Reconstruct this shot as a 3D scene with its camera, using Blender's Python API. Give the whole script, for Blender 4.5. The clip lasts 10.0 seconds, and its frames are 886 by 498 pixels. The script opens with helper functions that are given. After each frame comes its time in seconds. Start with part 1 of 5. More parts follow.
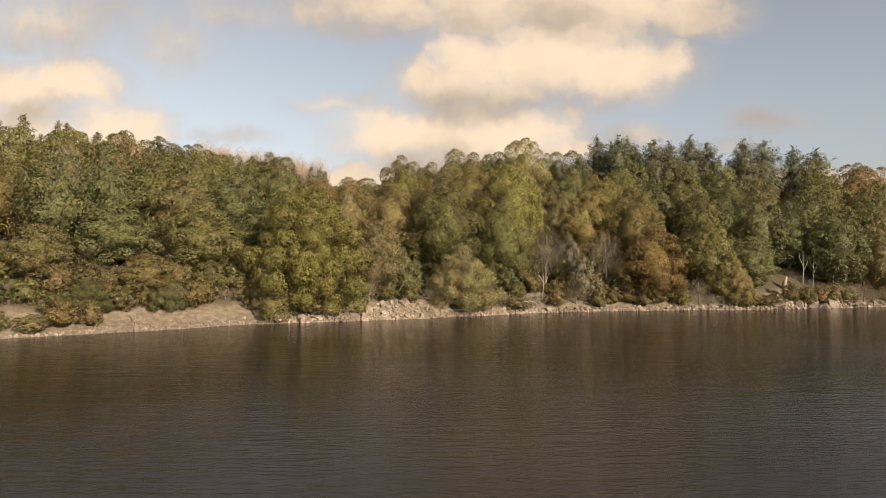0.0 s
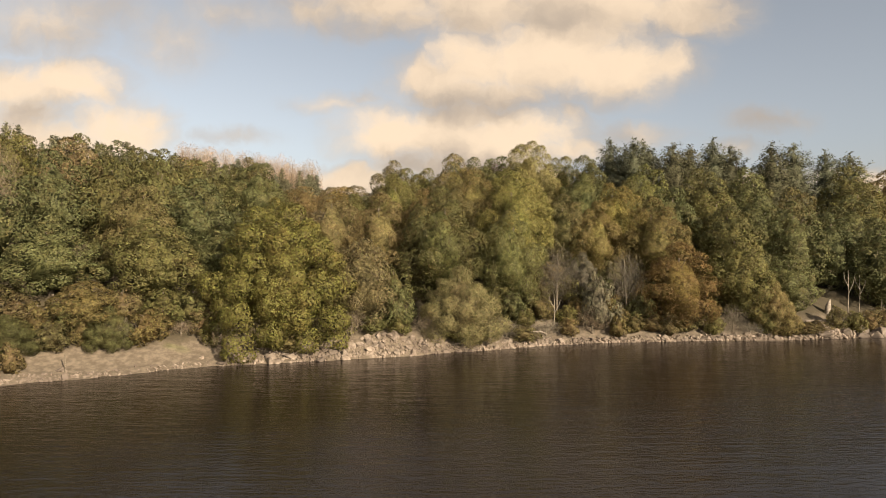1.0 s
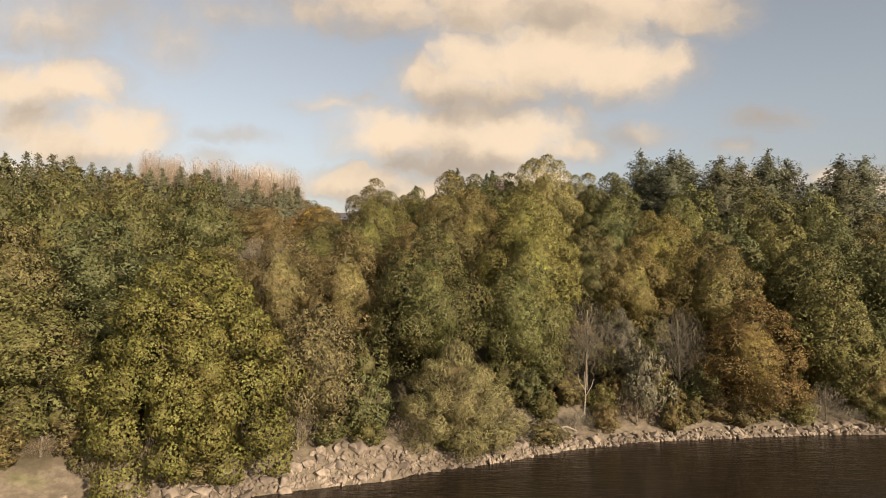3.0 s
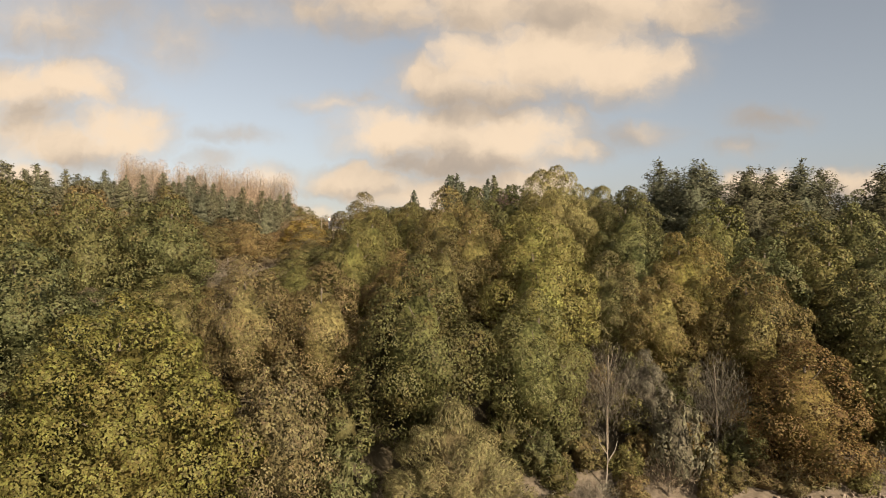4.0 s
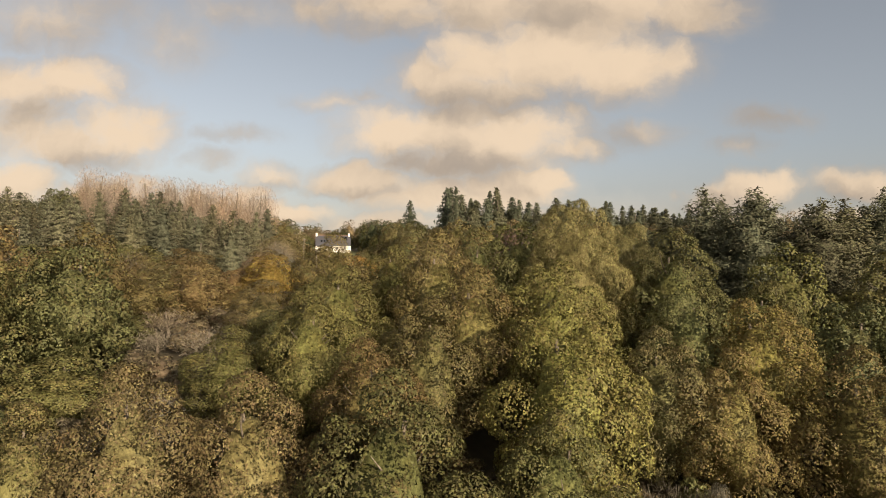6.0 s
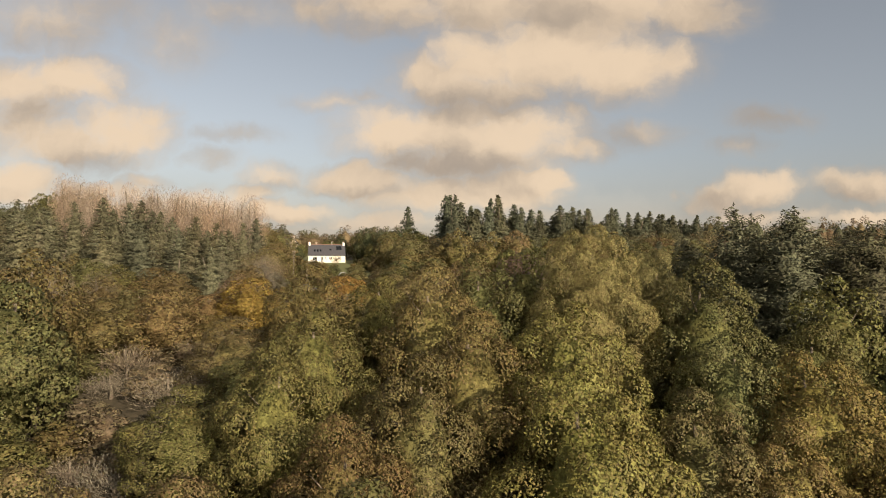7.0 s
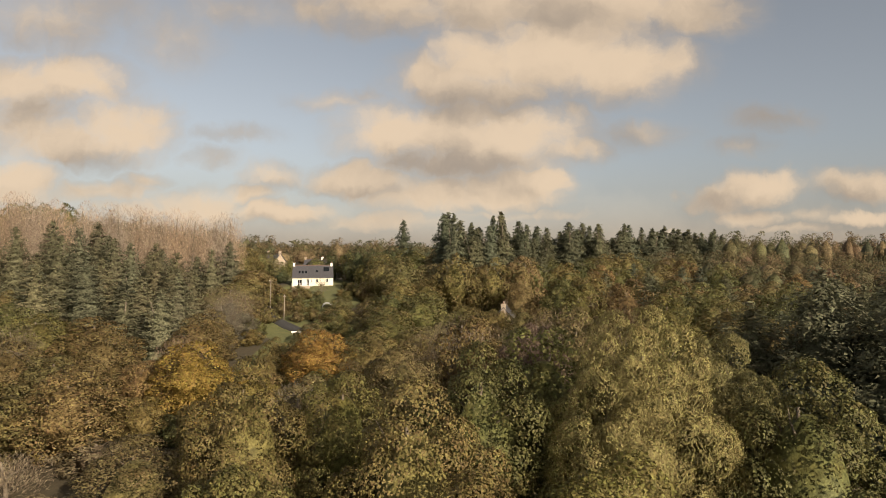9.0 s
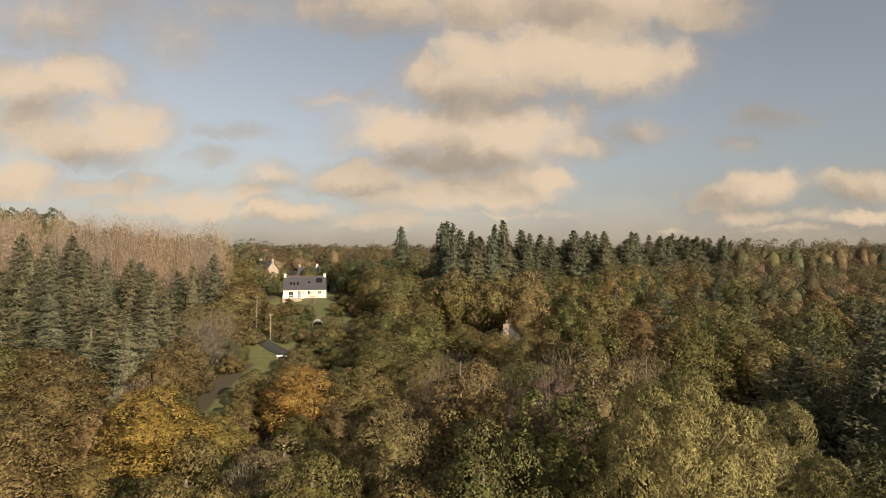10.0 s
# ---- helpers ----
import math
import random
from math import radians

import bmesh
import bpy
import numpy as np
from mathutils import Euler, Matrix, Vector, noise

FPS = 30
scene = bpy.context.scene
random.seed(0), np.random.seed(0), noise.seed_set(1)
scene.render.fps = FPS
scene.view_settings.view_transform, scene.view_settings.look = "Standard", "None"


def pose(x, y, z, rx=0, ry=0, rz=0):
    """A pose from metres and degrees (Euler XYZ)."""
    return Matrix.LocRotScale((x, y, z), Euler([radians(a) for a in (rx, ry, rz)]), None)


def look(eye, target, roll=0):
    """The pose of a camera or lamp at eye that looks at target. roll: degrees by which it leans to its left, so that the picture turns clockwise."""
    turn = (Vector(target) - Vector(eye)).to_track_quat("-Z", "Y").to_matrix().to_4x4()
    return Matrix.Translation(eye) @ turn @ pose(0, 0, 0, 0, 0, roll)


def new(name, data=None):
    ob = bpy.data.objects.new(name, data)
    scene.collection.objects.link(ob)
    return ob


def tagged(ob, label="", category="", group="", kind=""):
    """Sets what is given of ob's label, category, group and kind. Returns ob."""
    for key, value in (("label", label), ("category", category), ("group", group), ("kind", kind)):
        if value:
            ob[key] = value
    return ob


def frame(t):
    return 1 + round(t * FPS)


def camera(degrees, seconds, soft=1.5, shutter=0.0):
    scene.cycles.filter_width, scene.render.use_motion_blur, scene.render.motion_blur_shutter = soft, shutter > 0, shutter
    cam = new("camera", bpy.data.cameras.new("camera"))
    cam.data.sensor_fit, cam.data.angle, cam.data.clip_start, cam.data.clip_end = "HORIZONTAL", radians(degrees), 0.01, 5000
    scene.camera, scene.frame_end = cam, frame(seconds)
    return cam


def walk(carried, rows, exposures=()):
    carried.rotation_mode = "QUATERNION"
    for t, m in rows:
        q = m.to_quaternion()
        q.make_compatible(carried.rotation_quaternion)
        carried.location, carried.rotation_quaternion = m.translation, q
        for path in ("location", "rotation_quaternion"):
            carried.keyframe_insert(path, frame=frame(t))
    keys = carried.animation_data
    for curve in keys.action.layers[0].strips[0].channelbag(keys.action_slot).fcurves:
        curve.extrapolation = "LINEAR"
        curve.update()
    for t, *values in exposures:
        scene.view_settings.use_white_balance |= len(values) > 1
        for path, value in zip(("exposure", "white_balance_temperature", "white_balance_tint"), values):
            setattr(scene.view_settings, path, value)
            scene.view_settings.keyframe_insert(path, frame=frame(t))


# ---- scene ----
cam = camera(72.0, 10.0, 0.9)
METRES, EYE, TILT, LEAN, TURN = 70.0, 9.9, 0.2, 0.0, 0.0
DEEP = 1.64
ROWS = [
    (0.0, 0.0, 0.0, 0.0, 0.0, 0.0, -0.0),
    (0.5, 0.0038, 0.0583, 0.0215, -0.01, -0.02, 0.02),
    (1.0, 0.0081, 0.1162, 0.0447, 0.01, -0.03, 0.02),
    (1.5, 0.0119, 0.1712, 0.0676, 0.02, -0.03, 0.02),
    (2.0, 0.0159, 0.2239, 0.0907, 0.04, -0.04, 0.02),
    (2.5, 0.0203, 0.275, 0.114, 0.05, -0.07, 0.02),
    (4.0, 0.0322, 0.4168, 0.1837, 0.15, -0.15, -0.01),
    (4.5, 0.0359, 0.4599, 0.207, 0.19, -0.19, -0.01),
    (5.0, 0.0399, 0.5016, 0.2294, 0.22, -0.18, -0.01),
    (5.5, 0.0436, 0.542, 0.2528, 0.26, -0.28, -0.03),
    (7.0, 0.0522, 0.6595, 0.3209, 0.29, -0.32, -0.11),
    (7.5, 0.055, 0.6976, 0.3427, 0.31, -0.26, -0.13),
    (8.0, 0.0576, 0.7357, 0.3651, 0.33, -0.27, -0.16),
    (8.5, 0.0603, 0.7736, 0.3877, 0.35, -0.31, -0.17),
    (9.0, 0.0627, 0.811, 0.4099, 0.35, -0.35, -0.21),
    (9.5, 0.0654, 0.8486, 0.4322, 0.38, -0.45, -0.24),
    (10.0, 0.068, 0.8861, 0.4545, 0.39, -0.54, -0.24),
]
walk(cam, [(t, pose(0, 0, EYE, TILT, LEAN, TURN) @ pose(METRES * x, METRES * DEEP * y, METRES * z, 90 + pitch / DEEP, roll, yaw / DEEP)) for t, x, y, z, yaw, pitch, roll in ROWS], exposures=((0.0, 1.04), (4.5, 0.87), (10.0, 0.62)))

# ---------- world, sun ----------
SUN_AZ, SUN_EL = 142.0, 22.0          # degrees: azimuth clockwise from ahead (+y), elevation


def math_node(tree, op, a, b=None, c=None):
    n = tree.nodes.new("ShaderNodeMath")
    n.operation = op
    for i, v in enumerate((a, b, c)):
        if v is None:
            continue
        if isinstance(v, (int, float)):
            n.inputs[i].default_value = v
        else:
            tree.links.new(v, n.inputs[i])
    return n.outputs[0]


def ramp_between(tree, value, lo, hi, to_lo=0.0, to_hi=1.0, smooth=True):
    n = tree.nodes.new("ShaderNodeMapRange")
    n.interpolation_type = "SMOOTHSTEP" if smooth else "LINEAR"
    tree.links.new(value, n.inputs[0])
    for i, v in zip((1, 2, 3, 4), (lo, hi, to_lo, to_hi)):
        n.inputs[i].default_value = v
    return n.outputs[0]


def mix_colour(tree, fac, a, b, blend="MIX"):
    n = tree.nodes.new("ShaderNodeMix")
    n.data_type, n.blend_type = "RGBA", blend
    for sock, v in ((n.inputs[0], fac), (n.inputs[6], a), (n.inputs[7], b)):
        if isinstance(v, (int, float)):
            sock.default_value = v
        elif isinstance(v, tuple):
            sock.default_value = (*v, 1.0)
        else:
            tree.links.new(v, sock)
    return n.outputs[2]


def noise_node(tree, vector, scale, detail=4.0, rough=0.5, distort=0.0):
    n = tree.nodes.new("ShaderNodeTexNoise")
    n.inputs["Scale"].default_value, n.inputs["Detail"].default_value = scale, detail
    n.inputs["Roughness"].default_value, n.inputs["Distortion"].default_value = rough, distort
    if vector is not None:
        tree.links.new(vector, n.inputs["Vector"])
    return n


# heaps of cloud, by the tangents of their bearings from ahead: right, up, half-width, half-height, weight
CLOUDS = [
    (-0.078, 0.412, 0.130, 0.044, 0.85), (0.070, 0.407, 0.158, 0.056, 0.95), (0.237, 0.398, 0.158, 0.056, 1.00), (0.386, 0.393, 0.102, 0.046, 0.95),
    (0.209, 0.370, 0.139, 0.046, 0.90), (0.052, 0.305, 0.083, 0.057, 1.00), (0.163, 0.314, 0.120, 0.065, 1.00), (0.284, 0.305, 0.111, 0.051, 1.00),
    (-0.022, 0.282, 0.057, 0.039, 0.95), (0.367, 0.310, 0.044, 0.039, 0.85), (0.070, 0.259, 0.130, 0.033, 0.95), (-0.096, 0.191, 0.082, 0.044, 1.00),
    (0.006, 0.185, 0.111, 0.052, 1.00), (0.126, 0.194, 0.102, 0.052, 1.00), (0.200, 0.226, 0.043, 0.028, 0.70), (0.200, 0.163, 0.065, 0.026, 0.85),
    (0.311, 0.185, 0.088, 0.026, 0.50), (-0.133, 0.111, 0.082, 0.026, 0.95), (-0.022, 0.092, 0.102, 0.033, 0.95), (0.098, 0.097, 0.093, 0.035, 1.00),
    (0.163, 0.111, 0.044, 0.024, 0.90), (-0.004, 0.141, 0.120, 0.028, 0.90), (-0.551, 0.194, 0.088, 0.054, 1.00), (-0.615, 0.175, 0.065, 0.039, 0.95),
    (-0.634, 0.273, 0.102, 0.043, 0.95), (-0.699, 0.282, 0.074, 0.037, 0.90), (-0.690, 0.189, 0.074, 0.046, 0.80), (-0.569, 0.259, 0.046, 0.033, 0.85),
    (-0.495, 0.222, 0.051, 0.024, 0.75), (-0.662, 0.370, 0.120, 0.056, 0.62), (-0.449, 0.347, 0.079, 0.056, 0.50), (-0.337, 0.393, 0.120, 0.032, 0.50),
    (-0.208, 0.398, 0.102, 0.037, 0.60), (-0.560, 0.393, 0.093, 0.037, 0.55), (-0.180, 0.236, 0.067, 0.020, 0.60), (-0.133, 0.250, 0.037, 0.015, 0.50),
    (-0.347, 0.185, 0.074, 0.015, 0.50),
    (0.182, 0.347, 0.158, 0.046, 0.90), (0.080, 0.222, 0.130, 0.032, 0.85), (0.043, 0.148, 0.158, 0.037, 0.85), (-0.041, 0.384, 0.139, 0.037, 0.70),
    (-0.671, 0.226, 0.083, 0.046, 0.70), (0.256, 0.361, 0.130, 0.037, 0.80),
]
LOW_CLOUDS = [
    (-0.690, 0.115, 0.065, 0.030, 0.90), (-0.708, 0.092, 0.065, 0.022, 0.80), (-0.384, 0.149, 0.046, 0.019, 0.60), (-0.291, 0.117, 0.056, 0.024, 0.75),
    (-0.402, 0.073, 0.065, 0.030, 0.95), (-0.328, 0.092, 0.056, 0.020, 0.80), (-0.263, 0.058, 0.074, 0.019, 0.90), (-0.495, 0.111, 0.042, 0.019, 0.60),
    (-0.560, 0.092, 0.102, 0.022, 0.70), (-0.486, 0.064, 0.111, 0.017, 0.75), (0.515, 0.101, 0.065, 0.026, 1.00), (0.450, 0.083, 0.057, 0.024, 0.85),
    (0.506, 0.055, 0.083, 0.019, 0.70), (0.682, 0.101, 0.074, 0.028, 0.85), (0.673, 0.046, 0.070, 0.013, 0.90), (0.608, 0.055, 0.056, 0.017, 0.60),
    (0.534, 0.212, 0.070, 0.022, 0.55), (0.487, 0.169, 0.056, 0.020, 0.45), (0.376, 0.092, 0.024, 0.013, 0.45), (0.358, 0.034, 0.056, 0.009, 0.60),
    (0.571, 0.032, 0.111, 0.013, 0.60), (-0.078, 0.046, 0.185, 0.019, 0.60), (0.108, 0.055, 0.148, 0.013, 0.60),
]
# where the sun catches the heaps, in the same terms
SUNLIT = [
    (0.182, 0.321, 0.102, 0.046, 1.00), (0.038, 0.326, 0.051, 0.033, 0.90), (0.330, 0.308, 0.065, 0.037, 0.70), (0.108, 0.282, 0.111, 0.028, 0.50),
    (-0.096, 0.206, 0.074, 0.032, 1.00), (0.015, 0.199, 0.083, 0.028, 0.60), (0.135, 0.189, 0.093, 0.033, 0.90), (0.200, 0.166, 0.056, 0.019, 0.60),
    (-0.564, 0.199, 0.083, 0.043, 1.00), (-0.597, 0.273, 0.070, 0.024, 0.90), (-0.671, 0.273, 0.074, 0.028, 0.60), (-0.398, 0.080, 0.051, 0.017, 0.90),
    (-0.259, 0.061, 0.065, 0.011, 0.90), (0.525, 0.106, 0.048, 0.019, 1.00), (0.168, 0.117, 0.046, 0.022, 0.90), (0.033, 0.080, 0.111, 0.013, 0.80),
    (0.664, 0.047, 0.065, 0.008, 1.00), (-0.180, 0.236, 0.056, 0.015, 0.50), (0.664, 0.108, 0.065, 0.015, 0.50), (-0.133, 0.117, 0.065, 0.015, 0.70),
    (-0.699, 0.124, 0.056, 0.019, 0.70), (0.089, 0.393, 0.139, 0.028, 0.30), (0.367, 0.398, 0.083, 0.028, 0.40), (-0.291, 0.124, 0.046, 0.011, 0.50),
]
# the grey undersides, in the same terms
UNDERSIDES = [
    (0.061, 0.236, 0.130, 0.022, 1.00), (-0.013, 0.245, 0.056, 0.019, 0.70), (0.154, 0.250, 0.111, 0.020, 0.60), (-0.022, 0.134, 0.102, 0.022, 1.00),
    (0.089, 0.134, 0.111, 0.020, 0.70), (0.015, 0.083, 0.120, 0.015, 0.50), (-0.583, 0.143, 0.065, 0.020, 0.95), (-0.625, 0.222, 0.065, 0.019, 0.50),
    (0.154, 0.379, 0.213, 0.024, 0.55), (0.339, 0.365, 0.111, 0.020, 0.40), (-0.078, 0.370, 0.102, 0.019, 0.50), (0.478, 0.073, 0.074, 0.019, 0.90),
    (0.673, 0.083, 0.070, 0.017, 0.80), (0.608, 0.041, 0.111, 0.013, 0.70), (0.534, 0.194, 0.083, 0.037, 0.80), (0.311, 0.171, 0.083, 0.028, 0.50),
    (-0.133, 0.092, 0.065, 0.011, 0.50), (-0.282, 0.101, 0.056, 0.011, 0.60), (-0.328, 0.073, 0.056, 0.009, 0.50), (-0.263, 0.046, 0.074, 0.009, 0.50),
    (-0.671, 0.342, 0.111, 0.024, 0.40), (-0.671, 0.236, 0.093, 0.017, 0.40), (0.070, 0.071, 0.102, 0.009, 0.50),
]


def build_world():
    w = bpy.data.worlds.new("sky")
    scene.world = w
    w.use_nodes = True
    t = w.node_tree
    t.nodes.clear()
    coord = t.nodes.new("ShaderNodeTexCoord").outputs["Generated"]
    sep = t.nodes.new("ShaderNodeSeparateXYZ")
    t.links.new(coord, sep.inputs[0])
    ahead = math_node(t, "MAXIMUM", sep.outputs[1], 0.05)
    comb = t.nodes.new("ShaderNodeCombineXYZ")
    t.links.new(math_node(t, "DIVIDE", sep.outputs[0], ahead), comb.inputs[0])
    t.links.new(math_node(t, "DIVIDE", sep.outputs[2], ahead), comb.inputs[1])
    plane = comb.outputs[0]
    # ragged edges: the place is pushed about by noise at two scales
    def pushed(scale, amount, vec):
        n = noise_node(t, vec, scale, 5.0, 0.55)
        s = t.nodes.new("ShaderNodeVectorMath")
        s.operation = "MULTIPLY_ADD"
        t.links.new(n.outputs["Color"], s.inputs[0])
        s.inputs[1].default_value = (amount, amount * 0.7, 0)
        s.inputs[2].default_value = (-amount / 2, -amount * 0.35, 0)
        a = t.nodes.new("ShaderNodeVectorMath")
        t.links.new(vec, a.inputs[0])
        t.links.new(s.outputs[0], a.inputs[1])
        return a.outputs[0]
    bent = pushed(22.0, 0.060, pushed(7.0, 0.075, plane))

    def heap(rows):
        total = None
        for u, v, ru, rv, weight in rows:
            m = t.nodes.new("ShaderNodeVectorMath")
            m.operation = "MULTIPLY_ADD"
            t.links.new(bent, m.inputs[0])
            m.inputs[1].default_value = (0.76 / ru, 0.76 / rv, 0)
            m.inputs[2].default_value = (-0.76 * u / ru, -0.76 * v / rv, 0)
            length = t.nodes.new("ShaderNodeVectorMath")
            length.operation = "LENGTH"
            t.links.new(m.outputs[0], length.inputs[0])
            part_ = ramp_between(t, length.outputs["Value"], 1.60, -0.10, 0.0, weight)
            total = part_ if total is None else math_node(t, "MAXIMUM", total, part_)
        return total

    fine = noise_node(t, bent, 7.0, 7.0, 0.58).outputs["Fac"]
    dens = math_node(t, "MULTIPLY", heap(CLOUDS + LOW_CLOUDS), math_node(t, "MULTIPLY_ADD", fine, 2.3, -0.05))
    dens = ramp_between(t, dens, 0.07, 0.90)
    haze = ramp_between(t, sep.outputs[2], 0.16, 0.0, 0.0, 0.42)
    dens = math_node(t, "MAXIMUM", dens, haze)
    # a broken cover of the same kind for the rest of the sky, behind and overhead
    rest = noise_node(t, coord, 2.2, 6.0, 0.6).outputs["Fac"]
    rest = ramp_between(t, rest, 0.48, 0.62)
    front = ramp_between(t, sep.outputs[1], 0.35, 0.6)
    cover = t.nodes.new("ShaderNodeMix")
    for sock, v in ((cover.inputs[0], front), (cover.inputs[2], rest), (cover.inputs[3], dens)):
        t.links.new(v, sock)
    cover = cover.outputs[0]
    under = math_node(t, "MULTIPLY", heap(UNDERSIDES), front)
    billow = noise_node(t, bent, 8.0, 6.0, 0.55).outputs["Fac"]
    billow = ramp_between(t, billow, 0.30, 0.70)
    shade = math_node(t, "MULTIPLY_ADD", billow, 0.36, math_node(t, "MULTIPLY_ADD", under, 0.50, 0.26))
    shade = math_node(t, "SUBTRACT", shade, math_node(t, "MULTIPLY", heap(SUNLIT), 0.46))
    shade = math_node(t, "SUBTRACT", shade, ramp_between(t, sep.outputs[2], 0.14, 0.0, 0.0, 0.34))
    thin = ramp_between(t, cover, 0.9, 0.3, 0.0, 0.20)
    shade = ramp_between(t, math_node(t, "ADD", shade, thin), 0.0, 1.0)
    cloud = mix_colour(t, shade, CLOUD_LIT, CLOUD_GREY)
    sky = t.nodes.new("ShaderNodeTexSky")
    sky.sky_type, sky.sun_disc = "NISHITA", False
    sky.sun_elevation, sky.sun_rotation = radians(SUN_EL), radians(SUN_AZ)
    sky.altitude, sky.air_density, sky.dust_density, sky.ozone_density = 50, 1.0, 1.6, 1.0
    hsv = t.nodes.new("ShaderNodeHueSaturation")
    hsv.inputs["Saturation"].default_value, hsv.inputs["Value"].default_value = SKY_SAT, SKY_VALUE
    t.links.new(sky.outputs[0], hsv.inputs["Color"])
    full = mix_colour(t, math_node(t, "MULTIPLY", cover, 0.93), hsv.outputs[0], cloud)
    bg = t.nodes.new("ShaderNodeBackground")
    bg.inputs["Strength"].default_value = SKY_STRENGTH
    t.links.new(full, bg.inputs["Color"])
    out = t.nodes.new("ShaderNodeOutputWorld")
    t.links.new(bg.outputs[0], out.inputs["Surface"])


SKY_STRENGTH, SKY_SAT, SKY_VALUE = 0.08, 0.37, 0.80
CLOUD_LIT, CLOUD_GREY = (6.5, 5.0, 3.5), (3.1, 2.5, 1.95)
build_world()
sun = new("sun", bpy.data.lights.new("sun", "SUN"))
sun.data.energy, sun.data.angle, sun.data.color = 5.0, radians(0.6), (1.0, 0.83, 0.62)
az, el = radians(SUN_AZ), radians(SUN_EL)
toward = Vector((math.sin(az) * math.cos(el), math.cos(az) * math.cos(el), math.sin(el)))
sun.matrix_world = look(toward * 500, (0, 0, 0))

# ---------- materials ----------


def material(name):
    m = bpy.data.materials.new(name)
    m.use_nodes = True
    t = m.node_tree
    b = t.nodes["Principled BSDF"]
    return m, t, b


def bump(t, b, height, strength, distance=0.05):
    n = t.nodes.new("ShaderNodeBump")
    n.inputs["Strength"].default_value, n.inputs["Distance"].default_value = strength, distance
    t.links.new(height, n.inputs["Height"])
    t.links.new(n.outputs[0], b.inputs["Normal"])


def leaf_material(name, rough=0.55, through_light=0.25, spread=0.42, patch=(0.16, 0.10, 0.035), patch_most=0.28, colour=None):
    """Foliage: the tree's own tint, each leaf a little lighter, darker or browner than the next, with shaded gaps
    painted in as fine noise.
    """
    m, t, b = material(name)
    geo = t.nodes.new("ShaderNodeNewGeometry")
    if colour is None:
        base = t.nodes.new("ShaderNodeObjectInfo").outputs["Color"]
    else:
        n = t.nodes.new("ShaderNodeAttribute")
        n.attribute_name = "tone"
        r = t.nodes.new("ShaderNodeValToRGB")
        r.color_ramp.elements[0].position, r.color_ramp.elements[1].position = 0.0, 1.0
        r.color_ramp.elements[0].color, r.color_ramp.elements[1].color = (*colour[0], 1), (*colour[-1], 1)
        for i, c in enumerate(colour[1:-1]):
            e = r.color_ramp.elements.new((i + 1) / (len(colour) - 1))
            e.color = (*c, 1)
        t.links.new(n.outputs["Fac"], r.inputs[0])
        base = r.outputs[0]
    isle = geo.outputs["Random Per Island"]
    n = noise_node(t, geo.outputs["Position"], 0.45, 3.0)
    patchy = ramp_between(t, n.outputs["Fac"], 0.50, 0.72, 0.0, patch_most)
    col = mix_colour(t, patchy, base, patch)
    hsv = t.nodes.new("ShaderNodeHueSaturation")
    t.links.new(col, hsv.inputs["Color"])
    t.links.new(math_node(t, "MULTIPLY_ADD", isle, 0.045, 0.4775), hsv.inputs["Hue"])
    b.inputs["Roughness"].default_value = rough
    b.inputs["Specular IOR Level"].default_value = 0.15
    # fine noise darkens the colour, standing in for shaded gaps between small leaves
    gap_grain = noise_node(t, geo.outputs["Position"], 6.5, 2.0, 0.6)
    bump(t, b, gap_grain.outputs["Fac"], 0.5, 0.10)
    t.links.new(math_node(t, "MULTIPLY", ramp_between(t, gap_grain.outputs["Fac"], 0.36, 0.64, 0.82, 1.16), math_node(t, "MULTIPLY_ADD", isle, spread, 1.0 - spread / 2)), hsv.inputs["Value"])
    # tuft-sized tone noise that carries contrast between sprays in the colour
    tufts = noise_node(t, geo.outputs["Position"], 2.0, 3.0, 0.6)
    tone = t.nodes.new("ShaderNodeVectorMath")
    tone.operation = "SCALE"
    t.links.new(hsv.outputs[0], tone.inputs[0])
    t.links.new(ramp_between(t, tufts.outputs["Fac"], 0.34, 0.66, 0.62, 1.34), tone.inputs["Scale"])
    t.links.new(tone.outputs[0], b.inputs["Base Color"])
    tr = t.nodes.new("ShaderNodeBsdfTranslucent")
    t.links.new(tone.outputs[0], tr.inputs["Color"])
    mx = t.nodes.new("ShaderNodeMixShader")
    mx.inputs[0].default_value = through_light
    t.links.new(b.outputs[0], mx.inputs[1])
    t.links.new(tr.outputs[0], mx.inputs[2])
    t.links.new(mx.outputs[0], t.nodes["Material Output"].inputs["Surface"])
    return m


def speckled(name, a, b_col, scale, rough=0.8, bump_strength=0.4, bump_distance=0.05, c=None, metallic=0.0, per_object=0.0):
    m, t, b = material(name)
    geo = t.nodes.new("ShaderNodeNewGeometry").outputs["Position"]
    n1 = noise_node(t, geo, scale, 6.0, 0.6)
    n2 = noise_node(t, geo, scale * 0.13, 3.0, 0.5)
    col = mix_colour(t, ramp_between(t, n1.outputs["Fac"], 0.35, 0.65), a, b_col)
    if c is not None:
        col = mix_colour(t, ramp_between(t, n2.outputs["Fac"], 0.45, 0.65), col, c)
    if per_object:
        info = t.nodes.new("ShaderNodeObjectInfo").outputs["Random"]
        hsv = t.nodes.new("ShaderNodeHueSaturation")
        t.links.new(col, hsv.inputs["Color"])
        t.links.new(math_node(t, "MULTIPLY_ADD", info, per_object, 1 - per_object / 2), hsv.inputs["Value"])
        col = hsv.outputs[0]
    t.links.new(col, b.inputs["Base Color"])
    b.inputs["Roughness"].default_value, b.inputs["Metallic"].default_value = rough, metallic
    bump(t, b, n1.outputs["Fac"], bump_strength, bump_distance)
    return m


